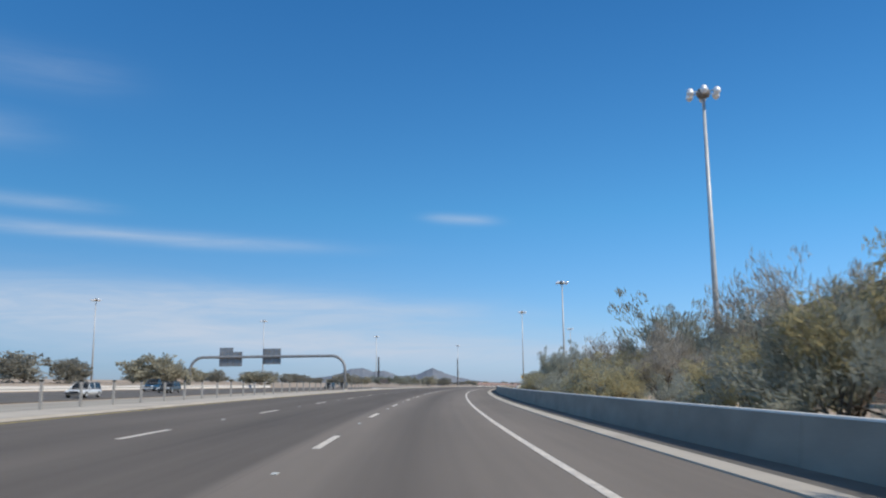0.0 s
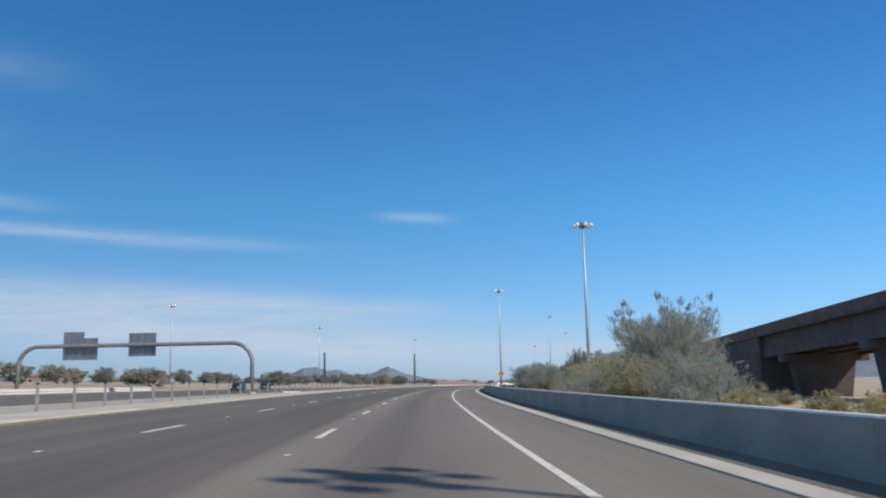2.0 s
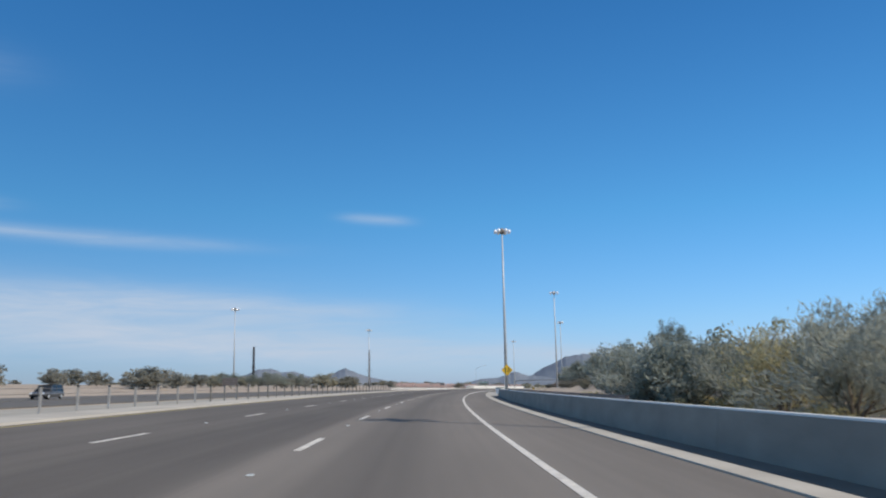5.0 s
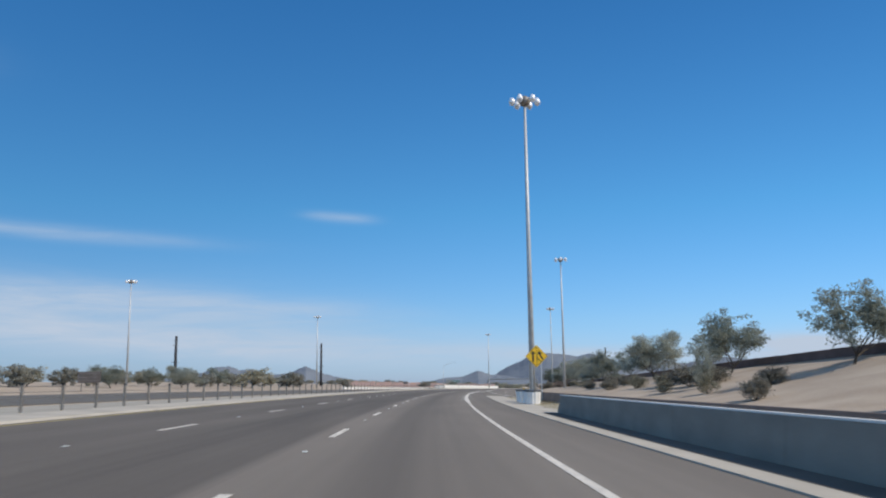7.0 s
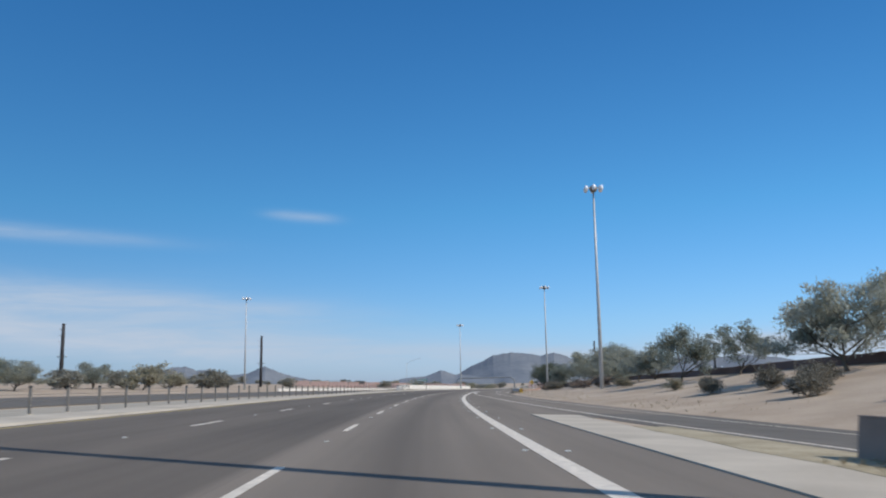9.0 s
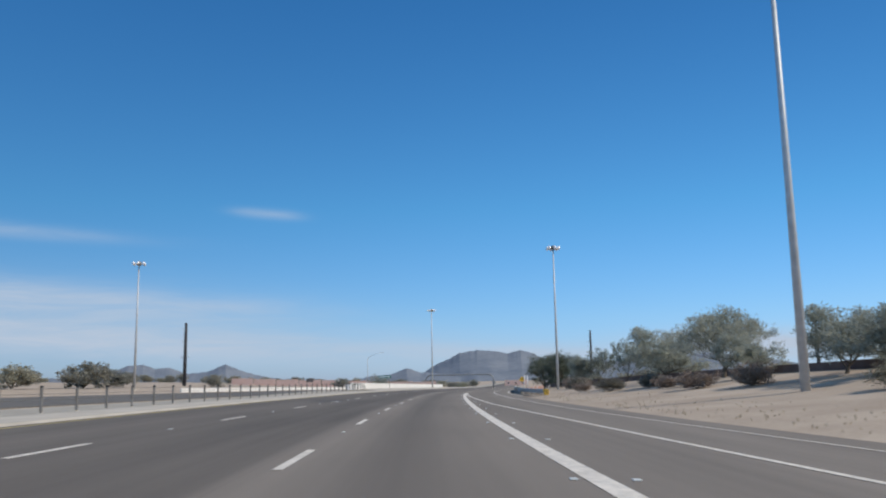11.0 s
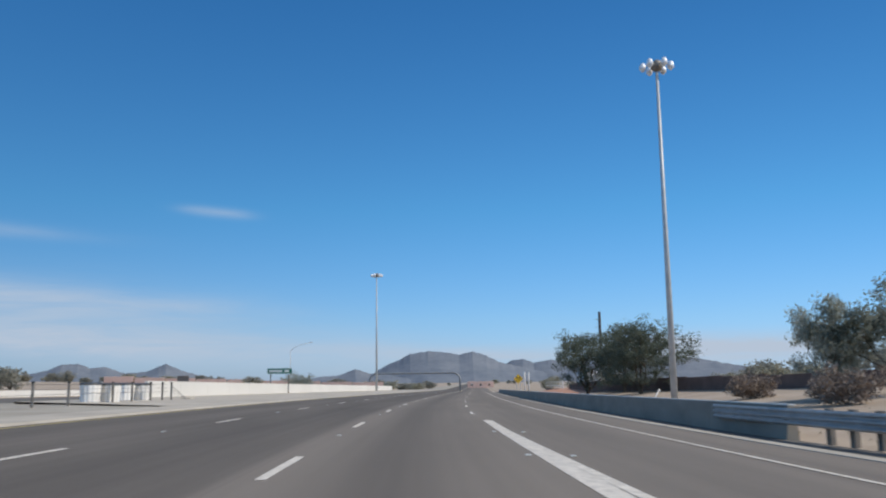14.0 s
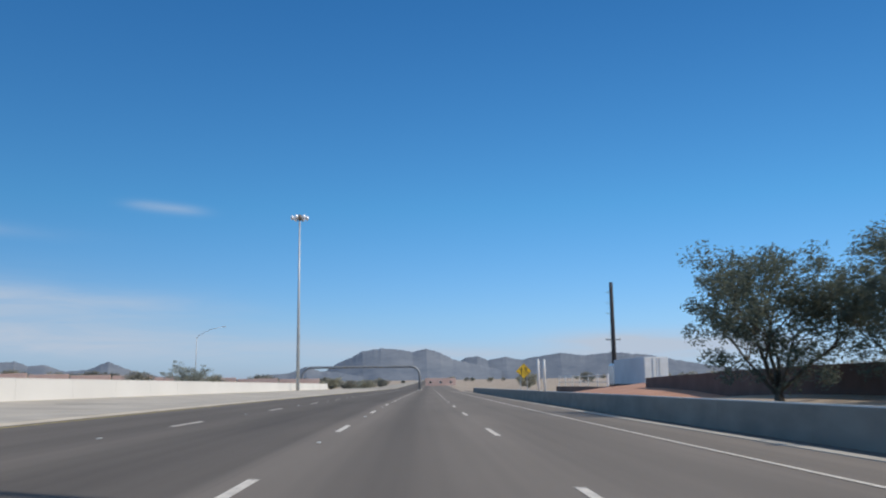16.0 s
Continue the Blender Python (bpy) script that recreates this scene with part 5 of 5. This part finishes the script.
# ---- buildings and small structures ----
def block(name, m, w, d, h, material, label, category="building", roof=None, windows=0, over=0.3):
    root = thing(name, m, label, category)
    bm = bmesh.new()
    box(bm, -w / 2, -d / 2, -0.5, w / 2, d / 2, h, 0.05)
    part("wall", bm, material, root)
    if roof:
        bm = bmesh.new()
        a = [bm.verts.new(v) for v in ((-w / 2 - over, -d / 2 - over, h + 0.004), (w / 2 + over, -d / 2 - over, h + 0.004), (w / 2 + over, d / 2 + over, h + 0.004), (-w / 2 - over, d / 2 + over, h + 0.004))]
        b = [bm.verts.new(v) for v in ((-w / 2 + d / 2, 0, h + d * 0.2), (w / 2 - d / 2, 0, h + d * 0.2))]
        for f in ((a[0], a[1], b[1], b[0]), (a[1], a[2], b[1]), (a[2], a[3], b[0], b[1]), (a[3], a[0], b[0]), (a[3], a[2], a[1], a[0])):
            bm.faces.new(f)
        part("roof", bm, roof, root)
    for k in range(windows):
        x = -w / 2 + w * (k + 0.5) / windows
        bm = bmesh.new()
        box(bm, x - 0.6, -d / 2 - 0.03, 1.0, x + 0.6, -d / 2 + 0.05, 2.1)
        win = part("window", bm, BARREL, root)
        bm = bmesh.new()
        box(bm, x - 0.52, -d / 2 - 0.04, 1.08, x + 0.52, -d / 2 - 0.032, 2.02)
        part("pane", bm, GLASS, win)
    return root


for k in range(9):
    block("garden_wall", M(640, -113 + 10.4 * k, -1.7), 10.0, 0.3, 3.75 if k % 4 else 3.9, PINK, "pink stucco garden wall beyond the far barrier", "wall")
for s, e, w in ((320, -165, 18), (150, -185, 24)):
    block("house", M(s, e, -0.8, 8), w, 10, 3.2, PINK if s > 600 else TANWALL, "low tan house with a tiled hip roof far off", "house", ROOF, 4)
block("shop_building", M(800, 8, 0.0), 14, 8, 3.4, PINK, "low pink building at the end of the road", "building", None, 3)


def slope_fence():
    e_of, z_of = table((526, 20.55), (556, 20.3)), table((526, 1.45), (556, 1.55))
    fence = thing("pipe_fence", M(526, 20.5, 0), "white pipe fence on a low brown wall", "fence")
    back = fence.matrix_world.inverted()
    for k in range(7):
        s = 527.4 + 4.5 * k
        bm = bmesh.new()
        r = 0.09 if k == 0 else 0.05
        tube(bm, [(0, 0, 0.0), (0, 0, 1.3), (0, 0, 1.34)], [r, r, r * 0.6], 8)
        p = part("post", bm, BARREL, fence)
        p.matrix_parent_inverse, p.matrix_basis = back, M(s, e_of(s) + 0.2, z_of(s))
    for h in (0.5, 1.2):
        ob = new("rail", sweep("rail", [(0.04 * math.cos(a), 0.04 * math.sin(a)) for a in (0, 1.57, 3.14, 4.71)], stations(527.4, 554.4, 5), BARREL, True, shift=lambda s, h=h: (e_of(s) + 0.2, z_of(s) + h)))
        ob.parent, ob.matrix_parent_inverse = fence, back
    for s, e in ((532, 14.4), (533, 15.2)):
        root = thing("marker_post", M(s, e, 0.6), "plain white marker post beside the far barrier", "post", "white marker posts")
        bm = bmesh.new()
        tube(bm, [(0, 0, -0.3), (0, 0, 3.6), (0, 0, 3.68)], [0.14, 0.14, 0.08], 10)
        part("post", bm, BARREL, root, smooth=True)


slope_fence()
bm = bmesh.new()
for i in range(15):
    for j in range(9):
        s, u = 494 + i * 2.6, j / 8
        e = 12.2 + u * 10.5
        z = 0.1 + (1.75 * u ** 0.8) * math.sin(math.pi * min(1, (i + 1.5) / 9) / 2) * (1 if i < 12 else (15 - i) / 4) + 0.05 * noise.noise(Vector((s, e, 0)))
        bm.verts.new(W(s, e, z))
bm.verts.ensure_lookup_table()
for i in range(14):
    for j in range(8):
        a = i * 9 + j
        bm.faces.new([bm.verts[k] for k in (a, a + 1, a + 10, a + 9)])
tagged(new("ground_red_slope", mesh_of("ground_red_slope", bm, ORANGE, True)), "bare red earth slope beside the far barrier", "ground", kind="structure")


# ---- dry grass and litter ----
def dry_grass():
    g = np.random.RandomState(21)
    verts, faces = [], []

    def tuft(s, e, z, size):
        c = W(s, e, z)
        for k in range(7):
            a, l, w = g.uniform(0, 6.28), size * g.uniform(0.5, 1.2), 0.012
            dx, dy = math.cos(a), math.sin(a)
            i = len(verts)
            verts.extend([(c.x - dy * w, c.y + dx * w, c.z - 0.02), (c.x + dy * w, c.y - dx * w, c.z - 0.02), (c.x + dx * l * 0.6, c.y + dy * l * 0.6, c.z + l)])
            faces.append((i, i + 1, i + 2))

    for k in range(1700):
        s = g.uniform(237, 268)
        lo, hi = 8.9, ramp_left(s) - 1.1
        if hi > lo:
            u = g.uniform(0, 1) ** 0.7
            tuft(s, lo + (hi - lo) * u, 0.04 + (0.02 + 0.3 * max(0.0, min(1.0, (264 - s) / 18))) * u, g.uniform(0.04, 0.11))
    for k in range(800):
        s = g.uniform(290, 452)
        e = slope_foot(s) + 0.4 + abs(g.normal(0, 3.0))
        tuft(s, e, ground_z(s, e), g.uniform(0.05, 0.14))
    return tagged(new("dry_grass", raw_mesh("dry_grass", verts, faces, LEAF_HAY)), "sparse dry straw-coloured grass tufts on bare soil", "grass", kind="stuff")


dry_grass()
for k, (s, e) in enumerate(((248.9, 10.4), (250.7, 10.9), (247.6, 11.0), (258.5, 10.2), (243.5, 10.3))):
    bm = bmesh.new()
    bmesh.ops.create_icosphere(bm, subdivisions=1, radius=0.09)
    for v in bm.verts:
        v.co *= 1 + 0.35 * noise.noise(v.co * 9 + Vector((k * 3.0, 0, 0)))
        v.co.z *= 0.6
    piece = thing("litter", M(s, e, 0.16 + 0.01 * k, 70 * k), "crumpled white paper litter on the dry grass", "litter", "litter on the gore")
    part("paper", bm, LETTER, piece)

# ---- vehicles on the opposite carriageway ----
def paint_of(name, c):
    return surface(name, c, tuple(min(1, v * 1.15) for v in c), 1.0, 0.25, 0.3, bump=0.0)


def hull(bm, rows):
    """A closed skin over cross-sections, each a list of (x, y, z) with as many points."""
    rings = [[bm.verts.new(p) for p in row] for row in rows]
    n = len(rings[0])
    for a, b in zip(rings, rings[1:]):
        for k in range(n):
            bm.faces.new((a[k], a[(k + 1) % n], b[(k + 1) % n], b[k]))
    bm.faces.new(rings[0][::-1])
    bm.faces.new(rings[-1])


def car(s, e, z, paint, label, pickup=False, length=4.6, height=1.55, category="car"):
    """A car facing the viewer (driving against +y)."""
    root = thing("car" if not pickup else "pickup_truck", M(s, e, z, 180), label, category, "oncoming traffic")
    w, h, l = 0.95, height, length / 2
    belt = h * 0.58
    bm = bmesh.new()
    rows = []
    for u, wide, low, top in ((-1.0, 0.86, 0.48, 0.9), (-0.93, 0.97, 0.34, 0.98), (-0.6, 1.0, 0.26, 1.0), (0.1, 1.0, 0.26, 1.0), (0.42, 1.0, 0.26, 0.97), (0.8, 0.98, 0.28, 0.88), (0.95, 0.93, 0.36, 0.8), (1.0, 0.8, 0.46, 0.68)):
        x, y, t = w * wide, l * u, belt * top
        rows.append([(-x * 0.94, y, low), (-x, y, low + 0.12), (-x, y, t - 0.16), (-x * 0.95, y, t - 0.05), (-x * 0.84, y, t), (x * 0.84, y, t), (x * 0.95, y, t - 0.05), (x, y, t - 0.16), (x, y, low + 0.12), (x * 0.94, y, low)])
    hull(bm, rows)
    body = part("body", bm, paint, root, smooth=True)
    y0, y1 = (-0.55, 1.05) if pickup else (-l * 0.92, l * 0.46)
    bm = bmesh.new()
    rows = []
    for y, t, wide in ((y0, belt, 0.9), (y0 + 0.22, h - 0.05, 0.78), (y0 + 0.4, h, 0.76), (y1 - 0.85, h, 0.76), (y1 - 0.65, h - 0.05, 0.79), (y1, belt, 0.9)):
        b = min(belt - 0.03, t - 0.01)
        rows.append([(-w * 0.93, y, b), (-w * (0.93 if t == belt else wide + 0.03), y, t - 0.02), (-w * (wide - 0.06), y, t), (w * (wide - 0.06), y, t), (w * (0.93 if t == belt else wide + 0.03), y, t - 0.02), (w * 0.93, y, b)])
    hull(bm, rows)
    part("cabin", bm, GLASS, root)
    bm = bmesh.new()
    box(bm, -w * 0.74, y0 + 0.35, h + 0.004, w * 0.74, y1 - 0.78, h + 0.045, 0.02)
    part("roof", bm, paint, root)
    for x in (-1, 1):
        for ya, yb in ((y1 - 0.05, y1 - 0.72), ((y0 + y1) / 2, (y0 + y1) / 2), (y0 + 0.05, y0 + 0.25)):
            bm = bmesh.new()
            tube(bm, [(x * w * 0.935, ya, belt - 0.02), (x * w * 0.8, yb, h + 0.01)], [0.05, 0.045], 6)
            part("pillar", bm, paint, root)
        bm = bmesh.new()
        box(bm, x * w * 1.05 - 0.09, y1 - 0.3, belt, x * w * 1.05 + 0.09, y1 - 0.15, belt + 0.16, 0.03)
        part("wing_mirror", bm, paint, root)
        for y in (-l * 0.62, l * 0.64):
            cx = x * (w - 0.1)
            bm = bmesh.new()
            tube(bm, [(cx - 0.12, y, 0.34), (cx - 0.08, y, 0.34), (cx + 0.08, y, 0.34), (cx + 0.12, y, 0.34)], [0.29, 0.34, 0.34, 0.29], 16)
            wheel = part("wheel", bm, TYRE, root)
            bm = bmesh.new()
            tube(bm, [(cx - 0.126, y, 0.34), (cx + 0.126, y, 0.34)], [0.2, 0.2], 12)
            part("rim", bm, STEEL, wheel)
        bm = bmesh.new()
        box(bm, x * w * 0.7 - 0.17, l * 0.95, belt * 0.66, x * w * 0.7 + 0.17, l * 0.995, belt * 0.82, 0.02)
        part("headlight", bm, LENS, root)
    bm = bmesh.new()
    box(bm, -0.46, l * 0.97, belt * 0.52, 0.46, l * 1.006, belt * 0.74, 0.02)
    part("grille", bm, BLACK, root)
    bm = bmesh.new()
    box(bm, -w * 0.86, l * 0.96, 0.36, w * 0.86, l * 1.03, 0.56, 0.05)
    part("bumper", bm, BLACK if not pickup else STEEL, root)


car(74, -34.2, -1.22, paint_of("white_car_paint", (0.7, 0.7, 0.68)), "white car on the opposite carriageway", height=1.55, length=4.5)
car(110.5, -43.2, -1.22, paint_of("blue_car_paint", (0.03, 0.09, 0.16)), "blue pickup truck on the opposite carriageway", True, 5.4, 1.8, "truck")
car(102.8, -37.6, -1.22, paint_of("dark_car_paint", (0.09, 0.1, 0.1)), "dark grey car on the opposite carriageway", height=1.6)
car(195, -38.0, -1.22, paint_of("black_car_paint", (0.02, 0.02, 0.022)), "black car on the opposite carriageway", height=1.65)
car(225, -43.0, -1.22, paint_of("grey_car_paint", (0.12, 0.12, 0.12)), "grey car on the opposite carriageway", height=1.6)


def semi_trailer(s, e, z):
    root = thing("semi_trailer_truck", M(s, e, z), "long white box trailer truck on the upper road", "truck")
    # greyer box and whiter doors put side shade and rear sunlight into colour
    bm = bmesh.new()
    box(bm, -1.28, 0, 1.1, 1.28, 14.6, 4.0, 0.04)
    part("trailer_box", bm, TRAILER_SIDE, root)
    for x in (-0.64, 0.64):
        bm = bmesh.new()
        box(bm, x - 0.6, -0.05, 1.18, x + 0.6, -0.006, 3.92, 0.02)
        door = part("rear_door", bm, BARREL, root, "white rear door")
        bm = bmesh.new()
        tube(bm, [(x * 0.55, -0.08, 1.25), (x * 0.55, -0.08, 3.85)], [0.025, 0.025], 6)
        part("lock_rod", bm, STEEL, door)
    bm = bmesh.new()
    box(bm, -1.2, 0.2, 0.85, 1.2, 14.4, 1.095)
    part("chassis", bm, BLACK, root)
    bm = bmesh.new()
    box(bm, -1.2, 15.2, 0.8, 1.2, 18.6, 3.6, 0.25)
    part("cab", bm, paint_of("white_cab_paint", (0.6, 0.6, 0.6)), root)
    for y in (1.6, 2.9, 13.4, 15.6, 18.0):
        for x in (-1.05, 1.05):
            bm = bmesh.new()
            tube(bm, [(x - 0.16, y, 0.5), (x + 0.16, y, 0.5)], [0.5, 0.5], 14)
            part("wheel", bm, TYRE, root)


semi_trailer(531, 26.8, 0.75)
